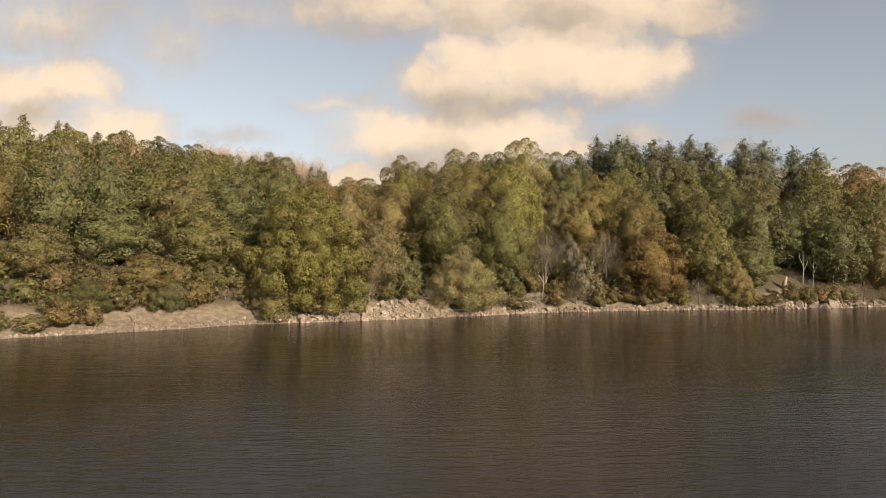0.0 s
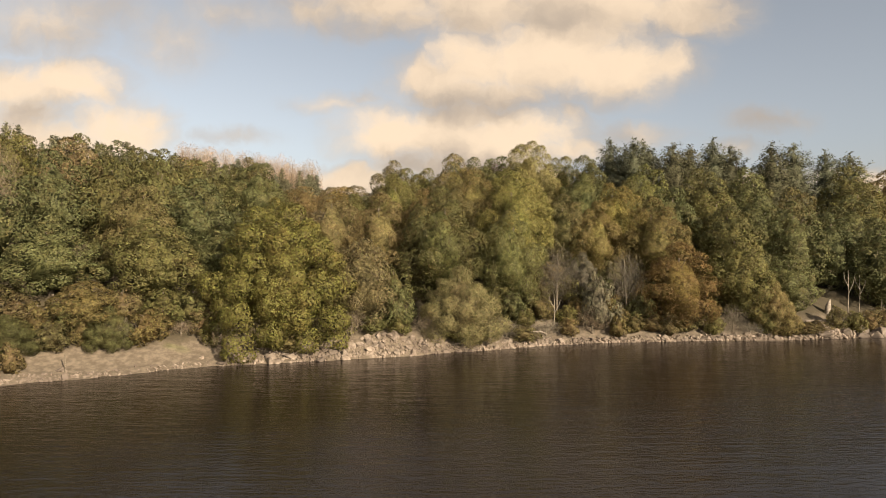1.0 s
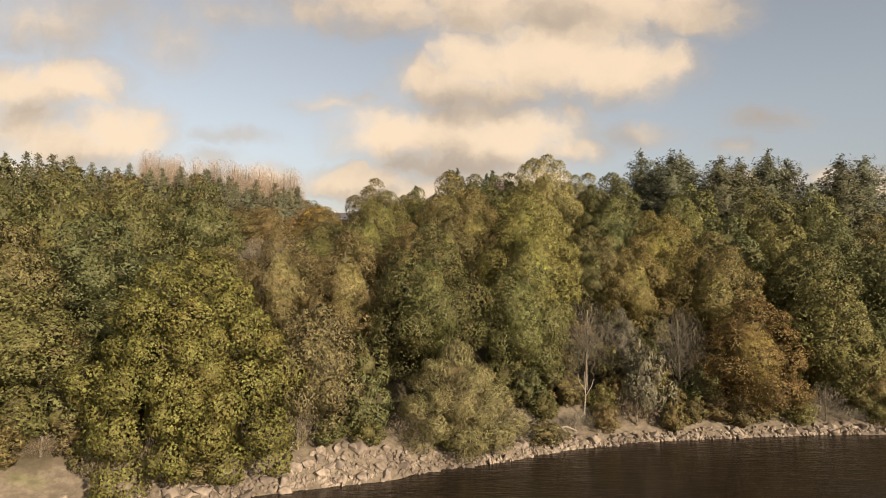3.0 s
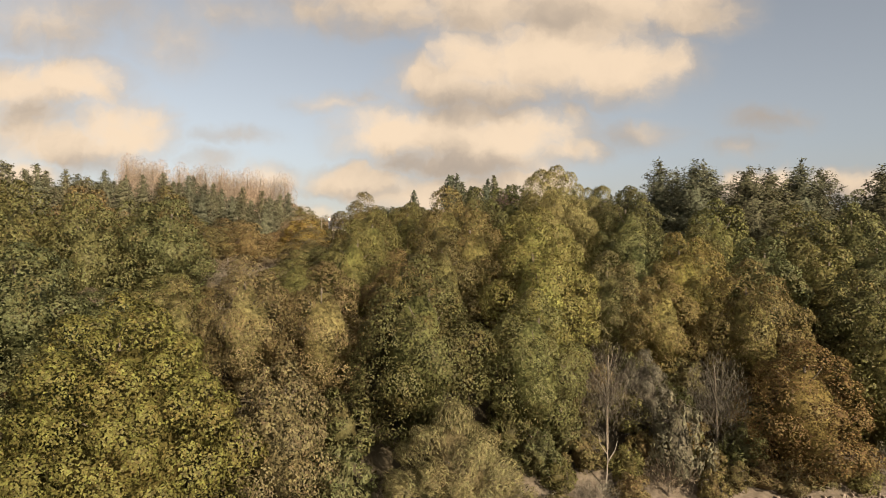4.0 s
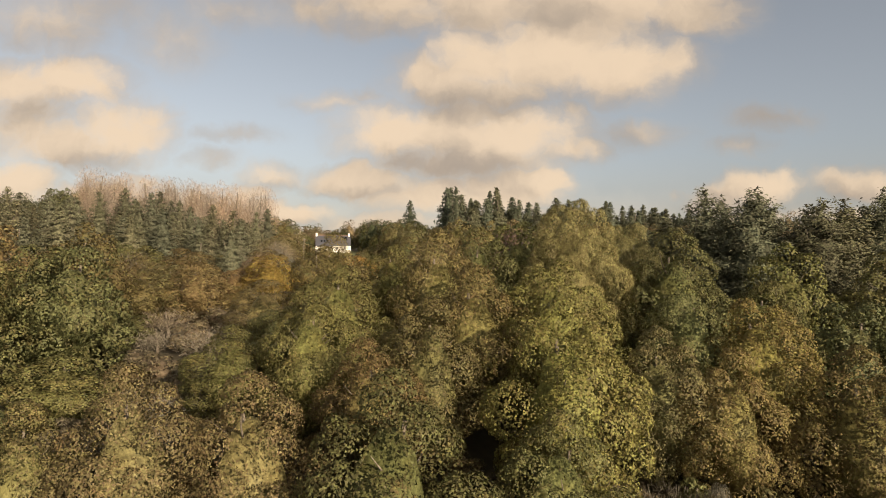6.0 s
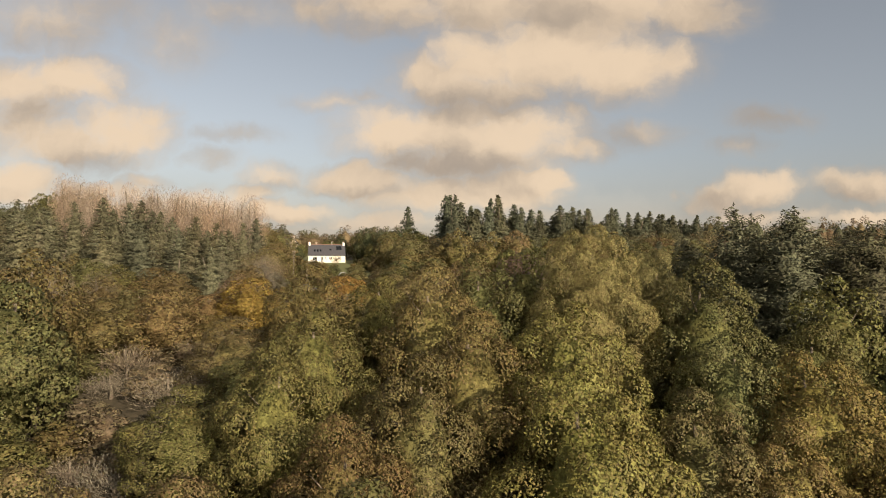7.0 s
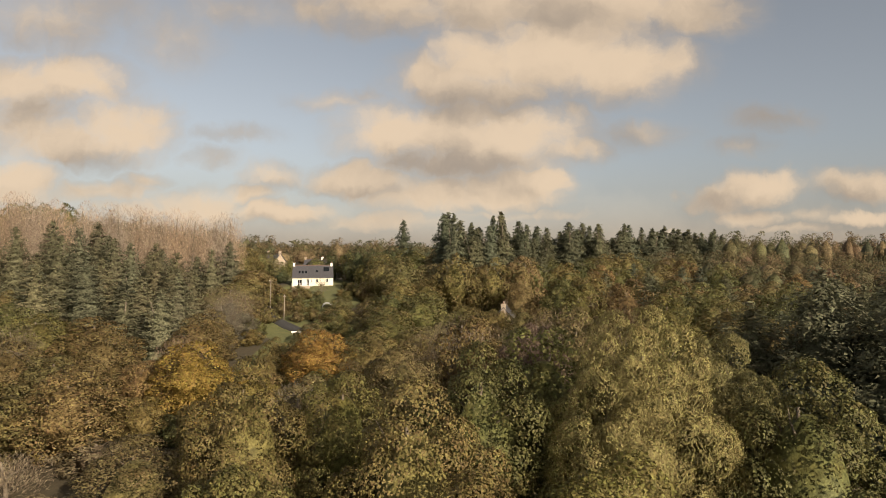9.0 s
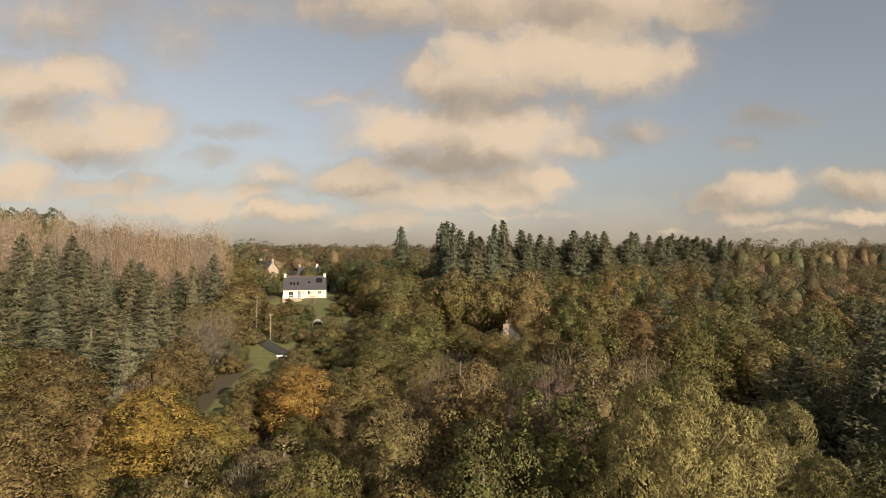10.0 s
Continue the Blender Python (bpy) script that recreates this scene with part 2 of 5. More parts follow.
def water_material():
    m, t, b = material("lake_water")
    geo = t.nodes.new("ShaderNodeNewGeometry").outputs["Position"]
    mp = t.nodes.new("ShaderNodeMapping")
    mp.inputs["Scale"].default_value = (0.42, 1.8, 1.0)
    mp.inputs["Rotation"].default_value = (0, 0, radians(-6))
    t.links.new(geo, mp.inputs["Vector"])
    small = noise_node(t, mp.outputs[0], 1.6, 4.0, 0.55)
    swell = noise_node(t, mp.outputs[0], 0.35, 2.0, 0.5)
    calm = noise_node(t, geo, 0.035, 2.0, 0.5)
    h = math_node(t, "ADD", math_node(t, "MULTIPLY", small.outputs["Fac"], ramp_between(t, calm.outputs["Fac"], 0.35, 0.65, 0.55, 1.0)), math_node(t, "MULTIPLY", swell.outputs["Fac"], 0.8))
    b.inputs["Base Color"].default_value = (0.016, 0.0115, 0.008, 1)
    b.inputs["Roughness"].default_value = 0.10
    b.inputs["IOR"].default_value = 1.333
    bump(t, b, h, 1.0, WAVE)
    return m


WAVE = 0.078
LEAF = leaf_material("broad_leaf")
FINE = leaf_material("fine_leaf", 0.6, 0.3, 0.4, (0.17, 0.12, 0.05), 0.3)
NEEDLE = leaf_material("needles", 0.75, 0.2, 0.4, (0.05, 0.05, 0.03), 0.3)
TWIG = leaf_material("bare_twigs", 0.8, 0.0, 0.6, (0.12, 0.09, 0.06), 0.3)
# the distant woods' tints are greyed: slight haze put into the colour
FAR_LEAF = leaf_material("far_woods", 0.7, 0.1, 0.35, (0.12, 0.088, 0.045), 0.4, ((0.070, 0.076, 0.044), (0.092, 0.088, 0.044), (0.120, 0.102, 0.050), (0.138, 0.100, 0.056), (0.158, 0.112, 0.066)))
BARK = speckled("bark", (0.10, 0.075, 0.05), (0.19, 0.16, 0.12), 6.0, 0.9, 0.8, 0.03)
PALE_BARK = speckled("pale_dead_wood", (0.17, 0.14, 0.108), (0.29, 0.25, 0.20), 5.0, 0.85, 0.5, 0.03)
ROCK = speckled("shore_rock", (0.13, 0.102, 0.078), (0.24, 0.194, 0.150), 1.8, 0.85, 0.7, 0.12, (0.11, 0.085, 0.065), per_object=0.5)
WATER = water_material()


def ground_material():
    """Leaf-strewn earth under the woods, bare stony clay by the water, grass on the open strips."""
    m, t, b = material("ground_cover")
    geo = t.nodes.new("ShaderNodeNewGeometry").outputs["Position"]
    sep = t.nodes.new("ShaderNodeSeparateXYZ")
    t.links.new(geo, sep.inputs[0])
    n1 = noise_node(t, geo, 1.4, 6.0, 0.65)
    n2 = noise_node(t, geo, 0.25, 4.0, 0.5)
    litter = mix_colour(t, n1.outputs["Fac"], (0.030, 0.026, 0.014), (0.085, 0.065, 0.035))
    clay = mix_colour(t, ramp_between(t, n1.outputs["Fac"], 0.35, 0.7), (0.105, 0.082, 0.056), (0.188, 0.150, 0.108))
    grass = mix_colour(t, ramp_between(t, n1.outputs["Fac"], 0.3, 0.7), (0.085, 0.094, 0.030), (0.138, 0.138, 0.048))
    height = math_node(t, "ADD", sep.outputs[2], math_node(t, "MULTIPLY_ADD", n2.outputs["Fac"], 2.4, -1.2))
    col = mix_colour(t, ramp_between(t, height, 2.0, 3.2), clay, litter)
    att = t.nodes.new("ShaderNodeAttribute")
    att.attribute_name = "grassy"
    g = ramp_between(t, math_node(t, "ADD", att.outputs["Fac"], math_node(t, "MULTIPLY_ADD", n2.outputs["Fac"], 0.6, -0.3)), 0.35, 0.6)
    col = mix_colour(t, g, col, grass)
    t.links.new(col, b.inputs["Base Color"])
    b.inputs["Roughness"].default_value = 0.95
    bump(t, b, n1.outputs["Fac"], 0.8, 0.15)
    return m


GROUND = ground_material()

# ---------- the lie of the land ----------
SHORE_X = [-900, -200, -90, -50, -43.7, -38, -33.5, -28, -22, -16.6, -11, -3.2, 2, 5, 8, 13.8, 21.7, 31.8, 43.4, 51.6, 71, 79, 140, 900]
SHORE_Y = [-500, -30, 48, 69, 72.3, 75, 77.5, 81.5, 83.8, 85.3, 87, 89.5, 92.3, 93, 94.3, 97.3, 99.8, 101.2, 102.5, 102.7, 107, 109, 128, 300]
RISE_D = [-700, -400, -300, -40, -6, 0, 2.5, 8, 18, 33, 48, 83, 108, 128, 146, 187, 260, 400, 1500, 4000]
RISE_Z = [40, 30, -7, -7, -1.5, 0, 1.1, 3.9, 9.5, 15, 18.4, 20.1, 21.4, 23.4, 25.6, 28.2, 29.2, 27.5, 26, 26]


def shore(x):
    return np.interp(x, SHORE_X, SHORE_Y)


def bell(x, y, cx, cy, rx, ry):
    return np.exp(-((x - cx) / rx) ** 2 - ((y - cy) / ry) ** 2)


def land(x, y):
    """Height of the ground at a place of the plan."""
    d = y - shore(x)
    z = np.interp(d, RISE_D, RISE_Z)
    gentle = bell(x, 0, -40, 0, 14, 1)
    z = z - gentle * 0.30 * np.maximum(d, 0) * np.exp(-np.maximum(d, 0) / 7)
    z = z + 1.1 * bell(x, d, -7.5, 3.5, 6.5, 2.6) * (d > 0)
    z = z - 4.0 * bell(x, y, -36, 120, 14, 16)
    z = z - 2.0 * bell(x, y, -37.0, 261, 6, 4.5)
    z = z + 14 * bell(x, y, -190, 380, 90, 90)
    z = z + 4 * bell(x, y, -85, 215, 30, 50)
    return z


def grassy(x, y):
    """1 where grass grows in the open: the sloping strip, the garden, the track by the water."""
    a = bell(x, y, -24, 190, 2.6, 16) + 0.8 * bell(x, y, -29, 214, 6, 12) + bell(x, y, -30, 280, 16, 8) + 0.8 * bell(x, y, -55, 305, 14, 14) + bell(x, y, -33, 252, 14, 16) + bell(x, y, -24, 235, 8, 10) + 0.30 * bell(x, y, -31, 84.5, 4.5, 1.6) + bell(x, y, -45, 330, 12, 10)
    return np.clip(a * 1.3, 0, 1)


def axis(spans):
    out = []
    for a, b, step in spans:
        out += list(np.arange(a, b, step))
    return np.array(out + [spans[-1][1]])


def build_ground():
    xs = axis([(-4000, -1000, 500), (-1000, -200, 80), (-200, -64, 6), (-64, 90, 1.0), (90, 220, 6), (220, 1000, 80), (1000, 4000, 500)])
    ys = axis([(-4000, -600, 400), (-600, 40, 40), (40, 60, 4), (60, 116, 0.8), (116, 280, 3.0), (280, 600, 16), (600, 4500, 300)])
    X, Y = np.meshgrid(xs, ys)
    Z = land(X, Y)
    near = (np.abs(X) < 100) & (Y > 55) & (Y < 290)
    rough = np.array([noise.fractal((x * 0.35, y * 0.35, 0), 1.0, 2.0, 4) if k else 0.0 for x, y, k in zip(X.ravel(), Y.ravel(), near.ravel())]).reshape(X.shape)
    Z = Z + rough * 0.22 * np.clip((Y - shore(X) + 4) / 4, 0, 1)
    nx, ny = len(xs), len(ys)
    verts = np.stack([X, Y, Z], -1).reshape(-1, 3)
    i = (np.arange(ny - 1)[:, None] * nx + np.arange(nx - 1)[None, :]).ravel()
    faces = np.stack([i, i + 1, i + nx + 1, i + nx], -1)
    me = bpy.data.meshes.new("ground")
    me.from_pydata(verts.tolist(), [], faces.tolist())
    me.attributes.new("grassy", "FLOAT", "POINT").data.foreach_set("value", grassy(X, Y).ravel().astype(np.float32))
    me.materials.append(GROUND)
    me.shade_smooth()
    tagged(new("ground", me), "leaf-strewn wooded slope with a bare clay bank at the water", "ground", kind="structure")
    bm = bmesh.new()
    vs = [bm.verts.new(p) for p in ((-3000, -3000, 0), (3000, -3000, 0), (3000, 420, 0), (-3000, 420, 0))]
    bm.faces.new(vs)
    me = bpy.data.meshes.new("water")
    bm.to_mesh(me)
    bm.free()
    me.materials.append(WATER)
    tagged(new("water", me), "dark brown lake water ruffled by a light wind", "water", kind="structure")


build_ground()

# ---------- builders ----------


def mesh_of(name, verts, faces, mat, smooth=False):
    me = bpy.data.meshes.new(name)
    me.from_pydata(np.asarray(verts).tolist(), [], [list(f) for f in faces])
    me.materials.append(mat)
    if smooth:
        me.shade_smooth()
    return me


def put(name, me, parent=None, label=""):
    ob = new(name, me)
    ob.parent = parent
    if label:
        ob["label"] = label
    return ob


def part(name, bm, mat, parent, label=""):
    me = bpy.data.meshes.new(name)
    bm.to_mesh(me)
    bm.free()
    me.materials.append(mat)
    return put(name, me, parent, label)


def unit(v):
    return v / np.maximum(np.linalg.norm(v, axis=-1, keepdims=True), 1e-9)


def leaves(rng, pos, nrm, length, width, along=None, three=False):
    """Diamond leaves or sprays at pos, facing nrm; along: the way they point."""
    n = len(pos)
    if along is None:
        along = rng.normal(size=(n, 3))
    t = unit(np.cross(nrm, np.cross(along, nrm)))
    b = np.cross(nrm, t)
    L = length * rng.uniform(0.65, 1.35, (n, 1))
    W = width * rng.uniform(0.65, 1.35, (n, 1))
    sag = nrm * L * rng.uniform(-0.18, 0.05, (n, 1))
    if three:
        v = np.stack([pos - t * L / 2 + b * W / 2, pos - t * L / 2 - b * W / 2, pos + t * L / 2 + sag], 1).reshape(-1, 3)
        return v, np.arange(3 * n).reshape(-1, 3)
    v = np.stack([pos - t * L / 2 + sag, pos + b * W / 2, pos + t * L / 2 + sag, pos - b * W / 2], 1).reshape(-1, 3)
    return v, np.arange(4 * n).reshape(-1, 4)


ICO_V, ICO_F = None, None


def ico():
    global ICO_V, ICO_F
    if ICO_V is None:
        bm = bmesh.new()
        bmesh.ops.create_icosphere(bm, subdivisions=1, radius=1)
        ICO_V = np.array([v.co[:] for v in bm.verts])
        ICO_F = [[v.index for v in f.verts] for f in bm.faces]
        bm.free()
    return ICO_V, ICO_F


def tube(path, radii, sides=6):
    """A tapered limb along a line of points."""
    path = np.asarray(path, float)
    verts, faces = [], []
    for i, (p, r) in enumerate(zip(path, radii)):
        d = unit(path[min(i + 1, len(path) - 1)] - path[max(i - 1, 0)])
        a = unit(np.cross(d, (0.3, 0.9, 0.2)))
        b = np.cross(d, a)
        for k in range(sides):
            w = 2 * math.pi * k / sides
            verts.append(p + r * (a * math.cos(w) + b * math.sin(w)))
    for i in range(len(path) - 1):
        for k in range(sides):
            j = (k + 1) % sides
            faces.append([i * sides + k, i * sides + j, (i + 1) * sides + j, (i + 1) * sides + k])
    faces.append(list(range((len(path) - 1) * sides, len(path) * sides)))
    return verts, faces


def joined(pieces):
    verts, faces, k = [], [], 0
    for v, f in pieces:
        v = np.asarray(v)
        verts.append(v)
        faces += (f + k).tolist() if isinstance(f, np.ndarray) else [[i + k for i in q] for q in f]
        k += len(v)
    return np.concatenate(verts), faces


def trunk_mesh(rng, height, girth, limbs, reach, low=0.3, mat=BARK):
    lean = rng.normal(size=2) * 0.03 * height
    k = np.linspace(0, 1, 6)
    line = np.stack([lean[0] * k ** 2 + 0.1 * np.sin(5 * k), lean[1] * k ** 2, -0.8 + k * (height * 0.86 + 0.8)], 1)
    pieces = [tube(line, girth * (1.25 - k) + 0.03, 7)]
    for i in range(limbs):
        h = rng.uniform(low, 0.8)
        w = rng.uniform(0, 2 * math.pi)
        o = np.array([np.interp(h, k, line[:, 0]), np.interp(h, k, line[:, 1]), np.interp(h, k, line[:, 2])])
        s = np.linspace(0, 1, 4)
        r = reach * (1.05 - 0.5 * h) * rng.uniform(0.6, 1.0)
        path = o + np.stack([np.cos(w) * r * s, np.sin(w) * r * s, height * 0.22 * s ** 0.8 * rng.uniform(0.5, 1.3)], 1) + rng.normal(size=(4, 3)) * 0.12 * s[:, None]
        pieces.append(tube(path, girth * 0.42 * (1.1 - s), 5))
    v, f = joined(pieces)
    return mesh_of("trunk", v, f, mat, True)


def outline(shape, k):
    """Half-width of a crown, as a share of its widest, at the share k of its height."""
    if shape == "dome":
        return (1 - k ** 2.2) ** 0.55 * min(1.0, 0.50 + 1.5 * k)
    if shape == "low":
        return (1 - k ** 2.0) ** 0.62 * min(1.0, 0.86 + 0.8 * k)
    if shape == "broad":
        return (1 - k ** 2.4) ** 0.60 * min(1.0, 0.62 + 1.4 * k)
    return 1.0


def shaded(me, normals):
    """Let leaves take the light of the spray they belong to."""
    me.shade_smooth()
    me.normals_split_custom_set_from_vertices(np.asarray(normals).tolist())
    return me


def crown_mesh(seed, height, radius, base, boughs, count, leaf, mat, shape="dome", fine=1.0, upright=0.0, bough=(0.27, 0.45), loose=0.0):
    """A crown of leafy boughs on a bumpy hull, each bough a cluster of sprays that carry the leaves."""
    rng = np.random.default_rng(seed)
    tall = height - base
    mid = np.array([0, 0, base + 0.40 * tall])

    def wiggle(k, w):
        return 1 + 0.10 * math.sin(3 * w + seed + 2 * k) + 0.07 * math.sin(15 * k + 2 * w) + 0.05 * math.sin(7 * w - 9 * k + 2 * seed)

    bc, br = np.zeros((0, 3)), np.zeros(0)
    for tries in range(4000):
        if len(br) >= boughs:
            break
        k = rng.uniform(0.03, 0.97)
        wide = outline(shape, k)
        if rng.uniform() > wide + 0.25:
            continue
        w = rng.uniform(0, 2 * math.pi)
        r = radius * rng.uniform(*bough) * (0.72 + 0.28 * wide)
        reach = max(radius * wide * wiggle(k, w) * rng.uniform(0.88, 1.04) - 0.78 * r, 0)
        c = np.array([math.cos(w) * reach, math.sin(w) * reach, base + tall * k - 0.72 * r * k])
        if len(br) and (np.linalg.norm(bc - c, axis=1) < 0.66 * (r + br)).any():
            continue
        bc, br = np.vstack([bc, c]), np.append(br, r)
    # leaves over each bough, which bulges into sprays
    own = rng.choice(len(br), size=int(count * 3.0), p=br ** 2 / (br ** 2).sum())
    c, r = bc[own], br[own][:, None]
    away = unit(c - mid)
    d = unit(rng.normal(size=c.shape) + away * 0.55 + np.array([0, 0, 0.30]))
    sprays = unit(rng.normal(size=(len(br), 30, 3)))
    near = np.einsum("nk,njk->nj", d, sprays[own])
    best = near.argmax(1)
    tip = sprays[own, best]
    bulge = np.clip((near.max(1) - 0.86) / 0.14, 0, 1)[:, None]
    depth = rng.uniform(0, 1, (len(c), 1)) ** 1.8
    pos = c + d * r * np.array([1, 1, 0.9]) * (0.74 + 0.36 * bulge ** 0.8 - (0.12 + loose) * depth) + rng.normal(size=c.shape) * 0.03 * r
    deep = np.zeros(len(pos), bool)
    for i, (o, q) in enumerate(zip(bc, br)):
        deep |= (((pos - o) ** 2).sum(1) < (0.84 * q) ** 2) & (own != i)
    deep |= (bulge[:, 0] < 0.12) & (rng.uniform(size=len(pos)) < 0.7 - loose)
    keep = np.flatnonzero(~deep)[:count]
    pos, d, away, tip = pos[keep], d[keep], away[keep], tip[keep]
    face = unit(d + 1.3 * (d - tip))
    lie = unit(face + rng.normal(size=d.shape) * 0.42 + np.array([0, 0, 0.15]))
    alo = rng.normal(size=d.shape) * (1 - upright) + (away + d + np.array([0, 0, 0.9])) * upright
    v, f = leaves(rng, pos, lie, leaf * (1 + upright), leaf * 0.9 / fine, alo, True)
    soft = unit(face * 0.75 + unit(pos - mid) * 0.22 + rng.normal(size=d.shape) * 0.22)
    pieces, normals = [(v, f)], [np.repeat(soft, 3, axis=0)]
    rows, cols = 9, 14
    verts, faces = [], []
    for a in range(rows):
        k = 0.97 * a / (rows - 1)
        for b in range(cols):
            w = 2 * math.pi * (b + 0.5 * (a % 2)) / cols
            q = radius * outline(shape, k) * 0.45 * wiggle(k, w) * rng.uniform(0.90, 1.06)
            verts.append((math.cos(w) * q, math.sin(w) * q, base + tall * k * 0.78))
    for a in range(rows - 1):
        for b in range(cols):
            e = (b + 1) % cols
            faces.append([a * cols + b, a * cols + e, (a + 1) * cols + e, (a + 1) * cols + b])
    faces.append([(rows - 1) * cols + b for b in range(cols)])
    pieces.append((np.array(verts), faces))
    normals.append(unit(np.array(verts) - mid))
    v, f = joined(pieces)
    return shaded(mesh_of("crown", v, f, mat), np.concatenate(normals))


def twig_mesh(seed, height, radius, base, count, mat, length=1.0, rise=0.9, thick=0.035, narrow=False):
    """A leafless crown: many fine rods fanning up and out."""
    rng = np.random.default_rng(seed)
    n = count
    u = rng.uniform(0, 1, n) ** 0.6
    d = unit(rng.normal(size=(n, 3)) * np.array([1, 1, 0.9]))
    mid, half = (height + base) / 2, (height - base) / 2
    p = np.stack([d[:, 0] * radius * u, d[:, 1] * radius * u, mid + d[:, 2] * half * u], 1)
    lump = 0.5 + 0.5 * np.sin(p[:, 0] * 1.9 + seed) * np.sin(p[:, 1] * 2.1) * np.sin(p[:, 2] * 1.3)
    p = p[rng.uniform(size=n) < 0.35 + 0.65 * lump]
    out = unit(p - np.array([0, 0, base + 0.1 * half]))
    way = unit(out * (0.3 if narrow else 0.7) + np.array([0, 0, rise]) + rng.normal(size=p.shape) * 0.35)
    nrm = unit(rng.normal(size=p.shape))
    nrm = unit(nrm - way * (nrm * way).sum(1, keepdims=True))
    v, f = leaves(rng, p, nrm, length, thick, way)
    return mesh_of("crown", v, f, mat)


def conifer_mesh(seed, height, radius, base, tiers, arms, mat, droop, lift, tuft, round_top):
    """A conifer crown: whorls of arms of uneven length, each carrying tufts of needle sprays towards its end."""
    rng = np.random.default_rng(seed)
    pos, alo, soft, size = [], [], [], []
    for i in range(tiers):
        k = i / (tiers - 1)
        z = base + (height - base) * (1 - (1 - k) ** 1.15)
        r = radius * ((1 - k ** 1.9) ** 0.75 if round_top else (1 - k) ** 0.80) * rng.uniform(0.82, 1.10) + 0.16
        n = max(4, int(arms * (0.45 + 0.55 * r / radius)))
        w0 = rng.uniform(0, 6.28)
        for j in range(n):
            w = w0 + 6.283 * j / n + rng.normal() * 0.25
            rr = r * (rng.uniform(0.50, 1.22) if round_top else rng.uniform(0.62, 1.12))
            tip = rng.normal() * (0.60 if round_top else 0.42) * (height - base) / tiers
            out = np.array([math.cos(w), math.sin(w), 0.0])
            side = np.array([-math.sin(w), math.cos(w), 0.0])
            for s in np.linspace(0.40, 1.0, max(2, int(rr / (0.62 * tuft ** 0.5)))):
                drop = -droop * rr * s + lift * rr * s ** 2.5 + tip
                at = out * rr * s + np.array([0, 0, z + drop])
                spread = (0.16 if round_top else 0.30) * rr * (1.25 - s) + 0.16
                for q in range(9 if round_top else 5):
                    u = rng.normal()
                    pos.append(at + side * u * spread + rng.normal(size=3) * np.array([0.13, 0.13, 0.30 if round_top else 0.18]))
                    alo.append(out * (0.55 + s) + side * u * 0.7 + np.array([0, 0, lift * 1.6 - droop * 0.5]) + rng.normal(size=3) * 0.3)
                    soft.append(out * (0.35 + 0.6 * s) + side * u * 0.25 + np.array([0, 0, 0.70]) + rng.normal(size=3) * 0.36)
                    size.append(tuft * rng.uniform(0.75, 1.25))
    pos, alo, soft = np.array(pos), np.array(alo), unit(np.array(soft))
    size = np.array(size)[:, None]
    lie = unit(soft + rng.normal(size=soft.shape) * 0.35)
    v, f = leaves(rng, pos, lie, size, size * 0.42, alo, True)
    rows, cols = 8, 9
    core, faces = [], []
    for a in range(rows):
        k = a / (rows - 1)
        for b in range(cols):
            w = 2 * math.pi * (b + 0.5 * (a % 2)) / cols
            q = radius * ((1 - k ** 1.9) ** 0.75 if round_top else (1 - k) ** 0.80) * 0.50 * rng.uniform(0.8, 1.1) + 0.03
            core.append((math.cos(w) * q, math.sin(w) * q, base + (height - base) * 0.93 * k - 0.25 * q))
    for a in range(rows - 1):
        for b in range(cols):
            e = (b + 1) % cols
            faces.append([a * cols + b, a * cols + e, (a + 1) * cols + e, (a + 1) * cols + b])
    core = np.array(core)
    cn = unit(core * np.array([1, 1, 0]) + np.array([0, 0, 0.3]))
    v, f = joined([(v, f), (core, faces)])
    return shaded(mesh_of("crown", v, f, mat), np.concatenate([np.repeat(soft, 3, axis=0), cn]))


STOCK = {}


def stock(kind, name, height, make):
    """Keep a few shapes of one kind; make(i) gives (trunk, crown)."""
    STOCK[kind] = (name, height, [make(i) for i in range(3 if kind.startswith(("oak", "pine", "fir")) else 2)])


def oak_make(h, r, base, boughs, count, leaf, seed0, **kw):
    def make(i):
        rng = np.random.default_rng(seed0 + i)
        return trunk_mesh(rng, h * 0.94, 0.26, 7, r * 0.66), crown_mesh(seed0 + i, h, r * rng.uniform(0.95, 1.05), base, boughs, count, leaf, kw.get("mat", LEAF), kw.get("shape", ("dome", "broad", "dome")[i % 3]), kw.get("fine", 1.0), kw.get("upright", 0.0), kw.get("bough", (0.27, 0.45)), kw.get("loose", 0.0))
    return make


stock("oak", "oak_tree", 12.0, oak_make(12.0, 5.2, 0.9, 30, 14000, 0.215, 10))
stock("oak_fine", "oak_tree", 12.0, oak_make(12.0, 5.2, 0.9, 30, 28000, 0.145, 20))
stock("oak_mid", "oak_tree", 12.0, oak_make(12.0, 5.2, 0.6, 28, 10000, 0.225, 30))
stock("oak_far", "oak_tree", 12.0, oak_make(12.0, 5.2, 0.6, 26, 4400, 0.33, 40))
stock("great_oak", "oak_tree", 18.0, oak_make(18.0, 8.8, 0.0, 84, 70000, 0.20, 50, shape="low", bough=(0.17, 0.31)))
stock("ash", "ash_tree", 17.0, oak_make(17.0, 6.8, 1.0, 60, 90000, 0.125, 60, mat=FINE, fine=1.6, upright=0.5, bough=(0.22, 0.38)))
stock("willow", "willow_tree", 9.0, oak_make(9.0, 6.0, 0.0, 40, 32000, 0.22, 70, mat=FINE, shape="low", fine=3.2, upright=0.8, bough=(0.24, 0.38), loose=0.3))
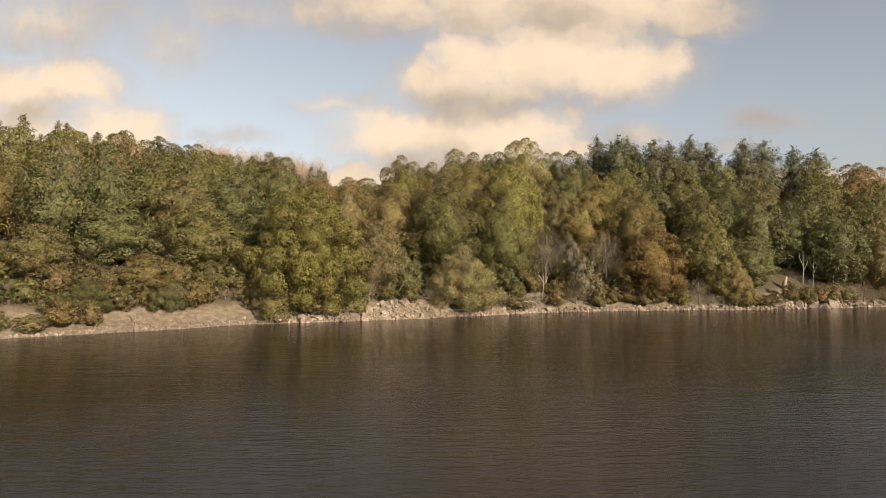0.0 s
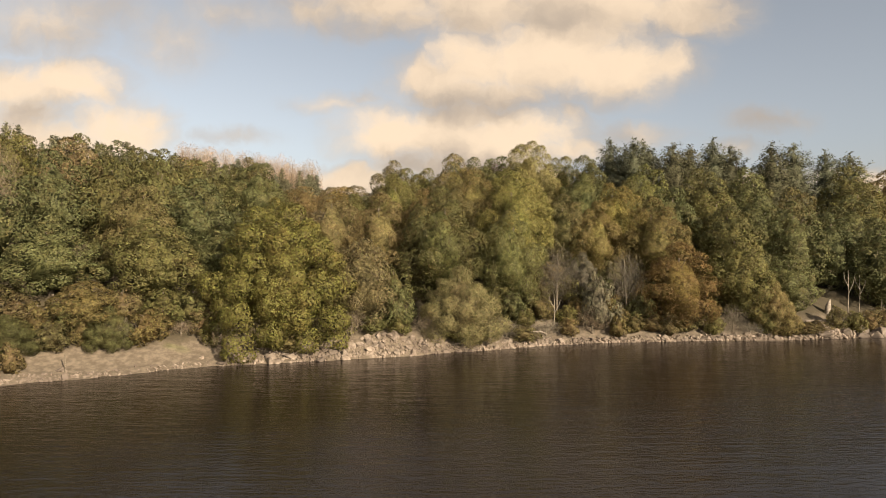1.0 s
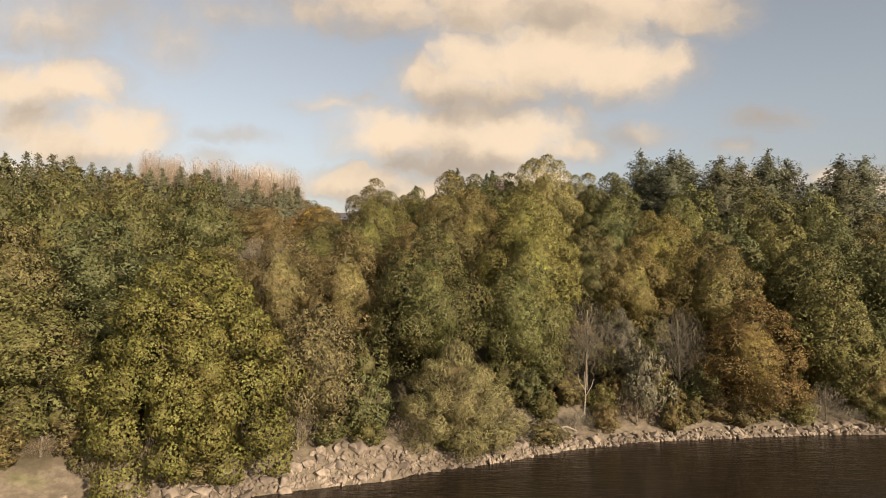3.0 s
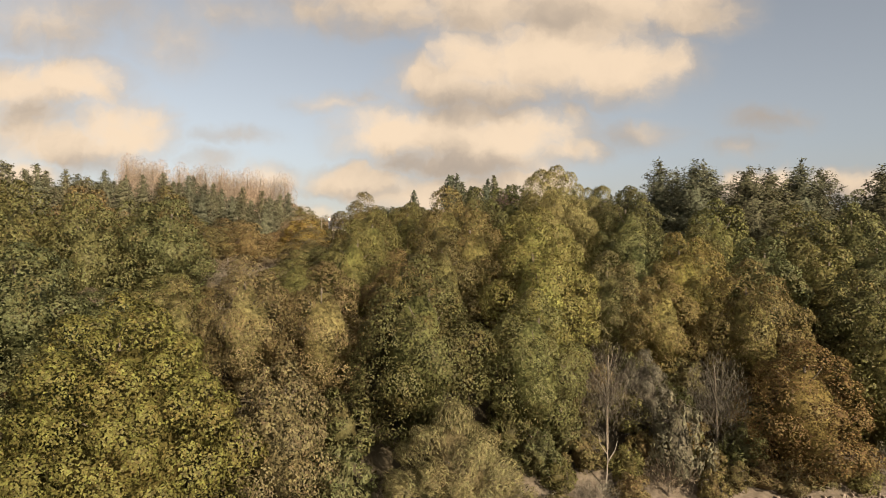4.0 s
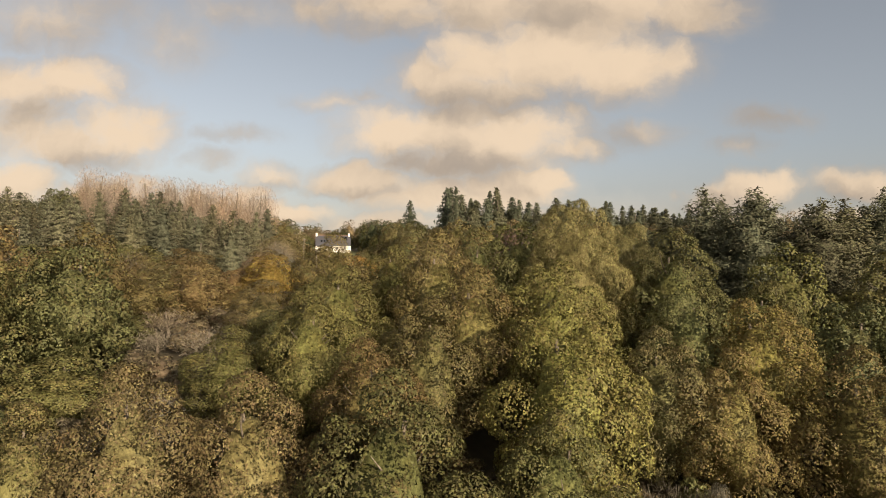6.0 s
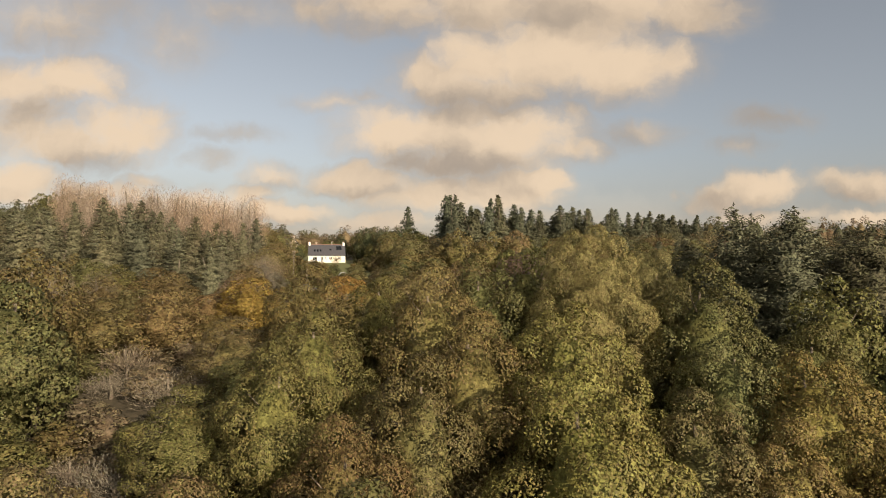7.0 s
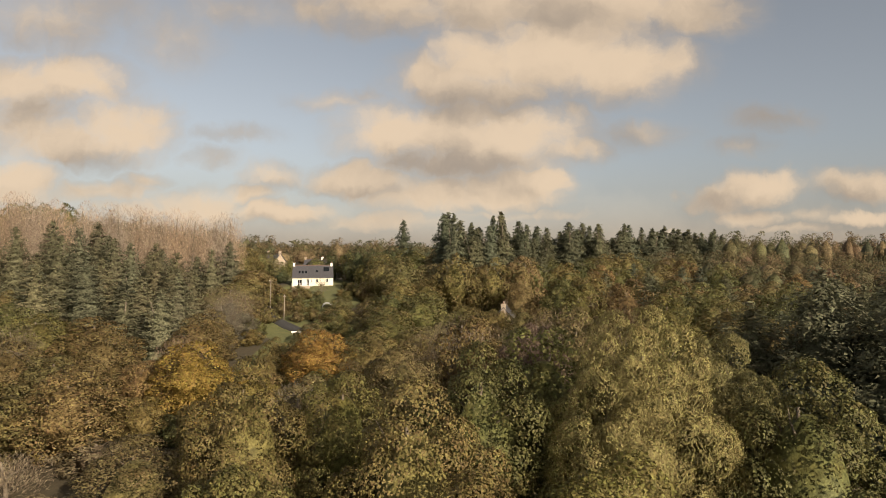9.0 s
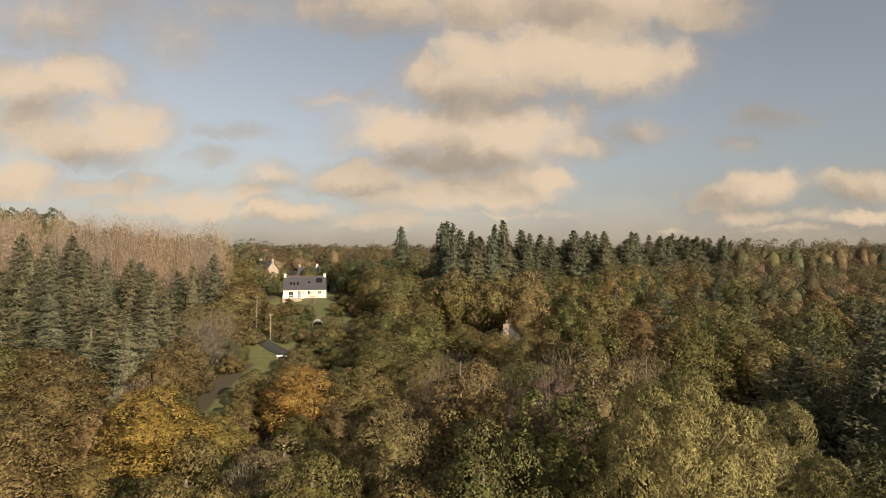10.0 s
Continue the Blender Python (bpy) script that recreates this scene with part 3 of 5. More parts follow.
stock("shrub", "shrub", 5.0, oak_make(5.0, 2.8, 0.0, 18, 2200, 0.245, 80, mat=FINE, fine=1.4, upright=0.4, bough=(0.26, 0.42), loose=0.2))


def conifer_make(h, r, base, tiers, arms, seed0, droop, lift, tuft, round_top):
    def make(i):
        rng = np.random.default_rng(seed0 + i)
        return trunk_mesh(rng, h, 0.2, 3, 1.0), conifer_mesh(seed0 + i, h, r * rng.uniform(0.92, 1.08), base, tiers, arms, NEEDLE, droop, lift, tuft, round_top)
    return make


stock("pine", "pine_tree", 17.0, conifer_make(17.0, 4.2, 0.8, 22, 11, 150, 0.08, 0.20, 0.48, False))
stock("pine_fine", "pine_tree", 17.0, conifer_make(17.0, 4.2, 0.6, 20, 14, 160, 0.02, 0.30, 0.36, True))
stock("fir", "fir_tree", 20.0, conifer_make(20.0, 5.0, 1.0, 25, 9, 140, 0.26, 0.14, 0.74, False))


def bare_make(h, r, base, n, seed0, **kw):
    def make(i):
        rng = np.random.default_rng(seed0 + i)
        return trunk_mesh(rng, h, kw.get("girth", 0.14), 9, r * 0.8, 0.2, BARK), twig_mesh(seed0 + i, h, r, base, n, TWIG, kw.get("length", 1.0), kw.get("rise", 0.9), kw.get("thick", 0.035), kw.get("narrow", False))
    return make


stock("bare", "bare_tree", 11.0, bare_make(11.0, 3.8, 0.6, 6500, 100, thick=0.028, length=0.7, rise=0.35))
stock("scrub", "bare_shrub", 5.0, bare_make(5.0, 3.2, 0.0, 3000, 110, thick=0.042, length=0.5, rise=0.3))
stock("poplar", "poplar_tree", 20.0, bare_make(20.0, 2.3, 2.0, 7000, 120, thick=0.030, length=0.80, rise=1.0, narrow=True, girth=0.13))


LABELS = {
    "oak": "oak with dense olive-green autumn leaves on the wooded slope",
    "oak_mid": "oak in turning leaf among the woods",
    "oak_far": "oak in turning leaf among the woods",
    "oak_fine": "oak with dense olive-green autumn leaves on the wooded slope",
    "pine_fine": "grey-green bushy pine on the ridge",
    "great_oak": "broad oak in yellow-green leaf leaning over the shore",
    "ash": "tall domed tree with pale yellow-green feathery leaves",
    "willow": "rounded olive willow growing at the water's edge",
    "shrub": "leafy grey-green shrub under the trees",
    "bare": "leafless grey tree with a haze of fine twigs",
    "scrub": "low leafless brownish scrub on the slope",
    "poplar": "tall slender pinkish-grey leafless poplar in a row",
    "fir": "dark blue-green spired fir tree",
    "pine": "grey-green bushy pine on the ridge",
}
GROUPS = {"poplar": "row of poplars", "fir": "firs on the ridge", "pine": "pines", "oak": "oaks of the wood", "oak_mid": "oaks of the wood", "oak_fine": "oaks of the wood", "oak_far": "oaks of the wood", "pine_fine": "pines"}
count_of = {}
placed = []
rnd = random.Random(7)


def tree(kind, x, y, top=None, radius=None, tint=(0.075, 0.080, 0.024), label="", height=None, sink=0.0):
    """Plant one tree: top is the height of its tip above the water."""
    if kind == "oak" and -30 < x < 38 and 98 < y < 150:
        kind = "oak_fine"
    if kind == "oak_mid" and y > 205:
        kind = "oak_far"
    name, h0, shapes = STOCK[kind]
    trunk, crown = shapes[rnd.randrange(len(shapes))]
    z = float(land(x, y)) - sink
    h = height if height else max(3.0, top - z)
    r0 = {"oak": 5.2, "oak_fine": 5.2, "pine_fine": 4.2, "oak_mid": 5.2, "oak_far": 5.2, "great_oak": 8.8, "ash": 6.8, "willow": 6.0, "shrub": 2.8, "bare": 3.8, "scrub": 3.2, "poplar": 2.3, "fir": 5.0, "pine": 4.2}[kind]
    if radius and kind in ("oak", "oak_fine", "oak_mid", "oak_far"):
        radius = max(radius, 0.40 * h)
    s = (radius / r0) if radius else h / h0 * rnd.uniform(0.9, 1.12)
    root = new(name)
    root.empty_display_size = 0.5
    root.matrix_basis = Matrix.LocRotScale((x, y, z), Euler((0, 0, rnd.uniform(0, 6.283))), (s, s * rnd.uniform(0.93, 1.07), h / h0))
    put("trunk", trunk, root)
    c = put("crown", crown, root)
    k, warm = rnd.uniform(0.84, 1.18), rnd.uniform(0.93, 1.07)
    c.color = (tint[0] * k * warm, tint[1] * k, tint[2] * k / warm, 1)
    tagged(root, label or LABELS[kind], {"shrub": "shrub", "scrub": "shrub"}.get(kind, "tree"), GROUPS.get(kind, ""))
    placed.append((x, y, radius or r0 * s))
    count_of[kind] = count_of.get(kind, 0) + 1
    return root


# tints of foliage
GREEN, DEEP_GREEN, OLIVE = (0.132, 0.126, 0.048), (0.112, 0.111, 0.045), (0.155, 0.129, 0.054)
YELLOW_GREEN, BROWN, RUSSET = (0.164, 0.158, 0.048), (0.164, 0.127, 0.058), (0.172, 0.122, 0.058)
ORANGE, GOLD, GREY = (0.192, 0.122, 0.046), (0.250, 0.165, 0.042), (0.170, 0.140, 0.100)
PURPLE, PINKISH, PALE_LEAF = (0.185, 0.130, 0.100), (0.310, 0.240, 0.180), (0.210, 0.188, 0.080)
PINE_TINT, FIR_TINT, WILLOW_TINT = (0.140, 0.134, 0.080), (0.100, 0.103, 0.063), (0.215, 0.178, 0.078)
SILVER, DIM_TWIG = (0.155, 0.138, 0.098), (0.120, 0.100, 0.072)

# ---------- trees along the shore ----------
tree("great_oak", -20.0, 90.6, 20.6, 9.6, YELLOW_GREEN, sink=1.6)
tree("oak", -9.8, 92.6, 15.2, 4.3, BROWN, "smaller brown-green oak beside the broad shore oak")
tree("shrub", -5.6, 93.4, 9.0, 3.2, GREEN)
tree("willow", 3.0, 96.0, 11.2, 6.0, WILLOW_TINT)
tree("oak", 0.0, 102.5, 22.6, 5.8, DEEP_GREEN, "tall dark green oak behind the shore willow")
tree("oak", -8.8, 104.5, 21.9, 4.6, BROWN)
tree("oak", -16.0, 104.0, 22.6, 4.8, BROWN)
tree("oak", -22.0, 103.0, 20.5, 4.2, OLIVE)
tree("oak", 10.5, 105.5, 19.4, 4.4, GREEN)
tree("shrub", 23.5, 103.6, 10.6, 3.2, (0.150, 0.130, 0.080), "upright silver-grey shrub at the shore")
tree("bare", 18.0, 106.5, 14.2, 3.4, DIM_TWIG)
tree("bare", 28.5, 106.5, 13.4, 3.2, DIM_TWIG)
tree("oak", 36.4, 105.6, 14.4, 6.5, (0.185, 0.126, 0.050), "rusty orange oak at the water's edge")
tree("oak", 46.0, 108.0, 17.4, 5.0, GREEN)
tree("willow", 50.5, 105.6, 9.0, 3.4, WILLOW_TINT, "small olive willow bush at the shore")
tree("oak", -35.5, 90.0, 17.6, 6.4, GREEN)
tree("oak", -46.5, 86.5, 17.2, 6.2, GREEN)
tree("oak", -53.0, 80.0, 14.0, 5.0, OLIVE)
tree("oak", -40.5, 83.5, 10.0, 4.4, OLIVE)
tree("oak", -29.5, 96.5, 16.0, 4.6, GREEN)
tree("oak", -41.5, 98.0, 23.0, 5.2, OLIVE)
tree("willow", -45.5, 77.8, 6.5, 3.2, GREEN, "low green bush above the bare bank")
tree("willow", -37.0, 82.0, 7.0, 2.8, GREEN, "low green bush above the bare bank")
tree("willow", -37.2, 115.5, 18.9, 4.4, SILVER, "pale silver-grey willow in the hollow")
tree("ash", 17.4, 135.0, 36.0, 6.8, PALE_LEAF)
tree("ash", 25.2, 139.0, 33.4, 5.8, PALE_LEAF)
tree("ash", 12.4, 148.0, 33.0, 4.5, PURPLE, "thinly leaved tree with purplish-brown twigs")
tree("oak", 31.0, 121.0, 25.9, 5.4, (0.165, 0.140, 0.050))
tree("oak", 21.5, 118.5, 23.0, 4.4, OLIVE)
tree("oak", -23.4, 160.0, 29.2, 5.6, GOLD, "golden orange tree in autumn leaf")
tree("oak", -18.4, 163.0, 25.4, 3.6, (0.215, 0.165, 0.050), "yellow-green tree beside the golden one")
tree("oak_mid", -33.0, 156.0, 27.6, 4.6, BROWN)
tree("oak_mid", -39.0, 160.0, 27.4, 4.6, OLIVE)
tree("bare", -26.2, 163.5, 29.2, 3.6, (0.185, 0.125, 0.085), "half-bare russet tree with fine twigs")
tree("oak_mid", -44.0, 152.0, 26.4, 4.4, RUSSET)
tree("oak", -9.4, 135.6, 31.4, 5.4, OLIVE)
tree("oak", 0.6, 149.9, 30.6, 5.0, BROWN)
tree("oak", -29.0, 160.5, 26.8, 3.8, RUSSET)
tree("oak", -12.0, 172.5, 28.8, 5.6, (0.228, 0.140, 0.042), "round orange tree in autumn leaf beside the grass strip")
tree("oak", 20.0, 221.0, 32.3, 4.4, (0.190, 0.138, 0.062), "round tan tree in autumn leaf")
tree("oak", -3.2, 138.0, 30.6, 4.6, GREEN)
for x, y, top, r in ((13.0, 202.5, 28.3, 3.8), (18.0, 205.0, 28.2, 3.4), (22.5, 206.5, 28.6, 3.6), (10.0, 209.0, 28.3, 3.2), (15.2, 207.0, 27.8, 2.6)):
    tree("oak_mid", x, y, top, r, rnd.choice((OLIVE, BROWN)), "low olive-brown tree hiding the stone cottage")
for x, y, top, r in ((25.0, 186.0, 34.2, 6.3), (33.0, 188.5, 35.0, 6.7), (41.0, 191.0, 34.6, 6.5), (49.0, 196.0, 34.0, 6.3), (37.0, 183.0, 33.0, 5.6)):
    tree("oak_mid", x, y, top, r, rnd.choice((DEEP_GREEN, GREEN, (0.150, 0.112, 0.056))), "large dark green oak browning at the top")
for x, y, top in ((3.5, 160.0, 30.6), (9.0, 164.0, 31.0), (15.5, 162.5, 31.6), (21.5, 161.0, 31.8), (26.5, 168.0, 32.0), (19.5, 170.5, 31.6), (6.0, 171.0, 30.6)):
    tree("bare", x, y, top, rnd.uniform(3.6, 4.6), (0.168, 0.126, 0.086), "thinly leaved tree with a haze of brown twigs")
tree("oak", -8.0, 117.0, 26.5, 4.6, GREEN)
tree("oak", 26.5, 116.0, 21.6, 4.4, OLIVE)
tree("oak", 26.5, 124.5, 26.8, 4.6, GREEN)
tree("willow", 22.6, 109.8, 13.0, 3.6, SILVER, "hazy grey-brown shrub below the oaks")
for x, y, h, r in ((10.5, 102.0, 4.6, 2.6), (13.2, 105.0, 5.2, 2.8), (8.2, 103.4, 4.6, 2.6), (33.0, 109.5, 5.0, 3.0), (-27.5, 90.5, 3.4, 2.4), (-6.5, 99.5, 6.0, 3.4), (-10.0, 98.8, 5.4, 3.0)):
    tree("shrub", x, y, None, r, DEEP_GREEN, "dark undergrowth at the foot of the oaks", height=h)

for x, y, h, r in ((12, 101, 3.0, 2.2), (15, 104, 3.6, 2.4), (19, 103.5, 3.2, 2.2), (24.5, 106, 4.2, 2.6), (27, 104.5, 3.0, 2.2), (31, 106, 4.5, 2.8), (-52, 76, 3.5, 2.4), (-48, 76, 3.0, 2.2), (-42, 79.5, 3.4, 2.4), (-33, 86.5, 3.0, 2.2), (-47, 81, 4.0, 3.0), (20.5, 109.0, 5.0, 3.2), (25.5, 110.0, 5.2, 3.2), (22.5, 113.0, 5.6, 3.4), (28.0, 113.0, 5.6, 3.4), (30.5, 109.0, 5.0, 3.0), (15.5, 109.0, 5.0, 3.0), (18.0, 112.0, 5.0, 3.2), (26.0, 107.0, 4.0, 2.8), (21.0, 105.5, 3.6, 2.4), (-33.5, 87.5, 4.6, 3.0), (-30.5, 89.0, 5.0, 3.2), (-37.5, 86.0, 4.6, 3.0), (-28.0, 90.5, 5.0, 3.0), (-42.0, 83.0, 4.0, 2.8), (-44.5, 81.0, 4.0, 2.6), (-26.6, 86.6, 3.2, 2.2), (-50, 79, 4.2, 2.8), (-55, 74, 4.0, 2.8), (-57, 78, 5.0, 3.2)):
    tree("shrub", x, y, None, r, rnd.choice((OLIVE, GREEN, BROWN)), "leafy undergrowth between the shore trees", height=h)

# ---------- conifers and poplars on the skyline ----------
for x, y, top in ((37, 146, 39.6), (40.5, 141, 38.0), (44.5, 147, 39.2), (48.5, 140, 37.4), (47.5, 152, 38.4), (53, 143, 37), (58, 143, 38.2), (64, 148, 37.8), (70, 142, 37.4), (34, 152, 35.5), (77, 146, 37.4), (85, 148, 37.2), (93, 152, 37), (42, 152, 37.5), (52, 149, 37), (61, 151, 36.5), (56, 154, 36)):
    tree("pine_fine", x, y, top - rnd.uniform(1.8, 3.4), rnd.uniform(5.6, 6.8), (0.112, 0.110, 0.065))
for x, y, top in ((4, 252, 47.6), (20, 264, 48.4), (47.7, 286, 46.8), (-11, 318, 49), (14, 268, 45)):
    tree("fir", x, y, top, 6.4, FIR_TINT)
for i in range(104):
    k = (i + rnd.random()) / 104
    x, y = 4 + 118 * k + rnd.uniform(-2, 2), 254 + 94 * k + rnd.uniform(-11, 16)
    tree("fir", x, y, rnd.uniform(41.5, 48.5) - 2.5 * k, rnd.uniform(5.0, 7.2), FIR_TINT)
for x, y in ((-166, 352), (-173, 350), (-160, 358), (-181, 355)):
    tree("oak_mid", x, y, 59.0, 6.0, DEEP_GREEN, "dark rounded tree on the rise behind the poplars")
for i in range(30):
    k = i / 29
    tree("poplar", -90 + 41 * k + rnd.uniform(-1, 1), 222 + 20 * k + rnd.uniform(-4, 4), 50.4 - 3.4 * k + rnd.uniform(-1.2, 1.2), 3.4, PINKISH)

# ---------- the rest of the wood ----------


def in_open(x, y):
    """Open ground that no tree stands on."""
    if grassy(x, y) > 0.22 or y < shore(x) + 4.2 + 3 * bell(x, 0, -32, 0, 7, 1):
        return True
    if -46 < x < -16 and 243 < y < 290:
        return True
    if abs(x - (-26 - (y - 212) * 0.28)) < 5.5 and 200 < y < 262:
        return True
    if -75 < x < -33 and 284 < y < 322:
        return True
    if bell(x, y, 38, 168, 7.5, 11) > 0.5:
        return True
    return False


PLANTED_OAKS, PLANTED_PINES = 285, 125
joined_woods = []


def in_scrub(x, y):
    """The pale strip of scrub that runs up the hollow."""
    return abs(x + 20.5 + (y - 113) * 0.22) < 6.0 and 105 < y < 147


def in_view(x, y):
    """Inside the cone that the walk ever looks through."""
    return abs(x) < (0.74 * y + 4 if y < 160 else 0.74 * (y - 95) + 34 + max(0, 210 - y) * 0.5)


def scatter():
    cells = []
    y = 70.0
    while y < 300:
        step = 4.4 if y < 160 else 6.0
        x = -135.0
        while x < 150:
            cells.append((x + rnd.uniform(-1.8, 1.8), y + rnd.uniform(-1.8, 1.8)))
            x += step * 1.08
        y += step
    cells.sort(key=lambda c: math.hypot(c[0] * 1.3, c[1] - 105))
    for x, y in cells:
        if in_open(x, y) or not in_view(x, y):
            continue
        if any((x - a) ** 2 + (y - b) ** 2 < ((0.5 * r + 1.4) if in_scrub(x, y) else (0.74 * r + 2.3)) ** 2 for a, b, r in placed):
            continue
        d = y - float(shore(x))
        near = (y < 141 and abs(x) < 38) or (d < 14 and abs(x) < 58)
        pick = rnd.random()
        tint = rnd.choice((OLIVE, OLIVE, BROWN, GREEN, DEEP_GREEN, BROWN, OLIVE) if pick < 0.9 else ((0.150, 0.142, 0.048), RUSSET, OLIVE))
        if y < 140 and (x < -28 or x > 32) and pick < 0.9:
            tint = rnd.choice((GREEN, DEEP_GREEN, OLIVE, GREEN, DEEP_GREEN))
        if -75 < x < -27 and 138 < y < 200:
            tint = rnd.choice((BROWN, RUSSET, OLIVE, (0.178, 0.134, 0.058), GREEN, BROWN))
        kind, radius = ("oak" if near else "oak_mid"), rnd.uniform(4.6, 6.3)
        if -112 < x < -36 and 180 < y < 240 and x < -34 - (y - 180) * 0.17:
            kind, radius, tint, height = "pine", rnd.uniform(4.0, 5.2), PINE_TINT, rnd.uniform(8.5, 14.0)
        elif in_scrub(x, y):
            kind, radius, tint, height = ("scrub", rnd.uniform(3.2, 4.4), (0.215, 0.180, 0.130), rnd.uniform(2.6, 3.8)) if pick < 0.65 else ("shrub", rnd.uniform(2.8, 3.8), (0.185, 0.155, 0.098), rnd.uniform(2.4, 3.6))
        elif x > 27 and y > 158:
            height = rnd.uniform(9.5, 12.5)
            if pick < 0.22:
                kind, radius, tint = "pine", 4.6, FIR_TINT
            else:
                tint = rnd.choice((OLIVE, BROWN, RUSSET, DEEP_GREEN, OLIVE))
        elif x < -60 and d > 55:
            kind, radius, tint, height = "pine", rnd.uniform(4.0, 5.0), PINE_TINT, rnd.uniform(11.5, 16.5)
        else:
            height = (8.6 if (x < 2 and y > 142) else 14.0) if d > 12 else 9.0
            if x > 34 and 112 < y < 158:
                height = 15.0 if y < 130 else 16.8
            if -12 < x <= 34 and 104 < y < 143:
                height = float(np.interp(y, [104, 112, 119, 124, 131, 141], [20.0, 25.0, 27.6, 29.8, 32.0, 32.6])) - float(land(x, y))
                radius = max(radius, 5.2)
            if -26 < x < -10 and 118 < y < 182:
                height = min(height, 7.5)
            if -25 < x < -12.5 and 138 < y < 160:
                height, radius = (3.2 if y > 146 else 5.0), rnd.uniform(2.4, 3.2)
            if 5 < x < 21 and 156 < y < 178:
                height = 9.5
            if -30 < x < -7 and 183 < y < 232:
                height, radius = 4.0, rnd.uniform(2.6, 3.6)
            if bell(x, y, -18, 164, 13, 20) > 0.37:
                height, radius = 5.2, rnd.uniform(2.6, 3.6)
            if -38 < x < -13 and 107 < y < 128:
                height = 8.0
            if y > 232:
                height = 11.0
            if 0 < x < 26 and 178 < y < 212:
                height = 6.5
            if 2 < x < 28 and 194 < y < 224:
                height, radius = (5.4 if y < 209 else 4.0), rnd.uniform(2.6, 3.4)
            height *= rnd.uniform(0.91, 1.08)
            if pick > (0.80 if (-75 < x < -27 and 138 < y < 200) else 0.985 if y < 142 else 0.955) and y < 240:
                kind, tint, radius = "bare", GREY, rnd.uniform(3.0, 3.8)
        oaks = sum(n for k, n in count_of.items() if "oak" in k)
        if (kind.startswith("oak") and oaks >= PLANTED_OAKS) or (kind == "pine" and count_of.get("pine", 0) >= PLANTED_PINES):
            joined_woods.append((x, y, height, radius, kind))
            placed.append((x, y, radius))
        else:
            tree(kind, x, y, None, radius, tint, height=height)
    # low growth fills the gaps between the crowns
    y = 92.0
    while y < 200:
        x = -50.0 if y < 130 else -72.0
        while x < 58:
            a, b = x + rnd.uniform(-1.4, 1.4), y + rnd.uniform(-1.4, 1.4)
            x += 5.5
            if in_open(a, b) or any((a - p) ** 2 + (b - q) ** 2 < (0.60 * r + 0.9) ** 2 for p, q, r in placed):
                continue
            tree("shrub", a, b, None, rnd.uniform(2.4, 3.2), rnd.choice((OLIVE, DEEP_GREEN, BROWN)), "young growth filling a gap in the wood", height=rnd.uniform(3.4, 5.6) if b < 116 else rnd.uniform(2.6, 4.6))
        y += 5.5
    # a fringe of low growth where the wood meets the bank
    x = -58.0
    while x < 84:
        y = float(shore(x)) + rnd.uniform(1.8, 3.2) + (4.4 if -40 < x < -25 else -0.5 if x > 8 else 0)
        pick = rnd.random()
        if -15 < x < -2:
            y += 1.0
        if True:
            tree("scrub" if pick < 0.35 else "shrub", x, y, None, rnd.uniform(1.6, 2.9), GREY if pick < 0.35 else rnd.choice((OLIVE, GREEN, BROWN)), height=rnd.uniform(1.8, 4.4), label="low growth of twigs and leaves along the bank")
        x += rnd.uniform(2.2, 3.8)


scatter()


def lobed(rng, x, y, z, h, r, lobes, nleaf, leaf, pointed):
    """A distant crown: overlapping lobes with a fringe of leaf sprays."""
    iv, jf = ico()
    e = iv * rng.uniform(0.8, 1.1, (len(iv), 1))
    out = [(np.array([x, y, z + 0.46 * h]) + e * np.array([r * 0.52, r * 0.52, h * 0.34]), jf, unit(e))]
    for i in range(lobes):
        k = (i + rng.uniform(0, 1)) / lobes
        wide = (1 - k ** (1.5 if pointed else 2.7)) ** 0.6
        w = i * 2.4 + rng.uniform(-0.5, 0.5)
        c = np.array([x + math.cos(w) * r * wide * 0.62, y + math.sin(w) * r * wide * 0.62, z + h * (0.16 + 0.74 * k)])
        q = r * rng.uniform(0.36, 0.54) * (0.6 + 0.4 * wide)
        n = max(3, int(nleaf / lobes))
        d = unit(rng.normal(size=(n, 3)) + np.array([0, -0.3, 0.5]))
        bump_ = 1 + 0.16 * np.sin(7 * d[:, :1] + i) * np.sin(7 * d[:, 1:2] + 2 * i) * np.sin(7 * d[:, 2:] + x)
        v, f = leaves(rng, c + d * np.array([q, q, q * 0.82]) * bump_ * rng.uniform(0.72, 1.08, (n, 1)), unit(d + rng.normal(size=d.shape) * 0.45), leaf, leaf * 0.8, None, True)
        out.append((v, f, np.repeat(unit(d + np.array([0, 0, 0.2]) + rng.normal(size=d.shape) * 0.24), 3, axis=0)))
    return out


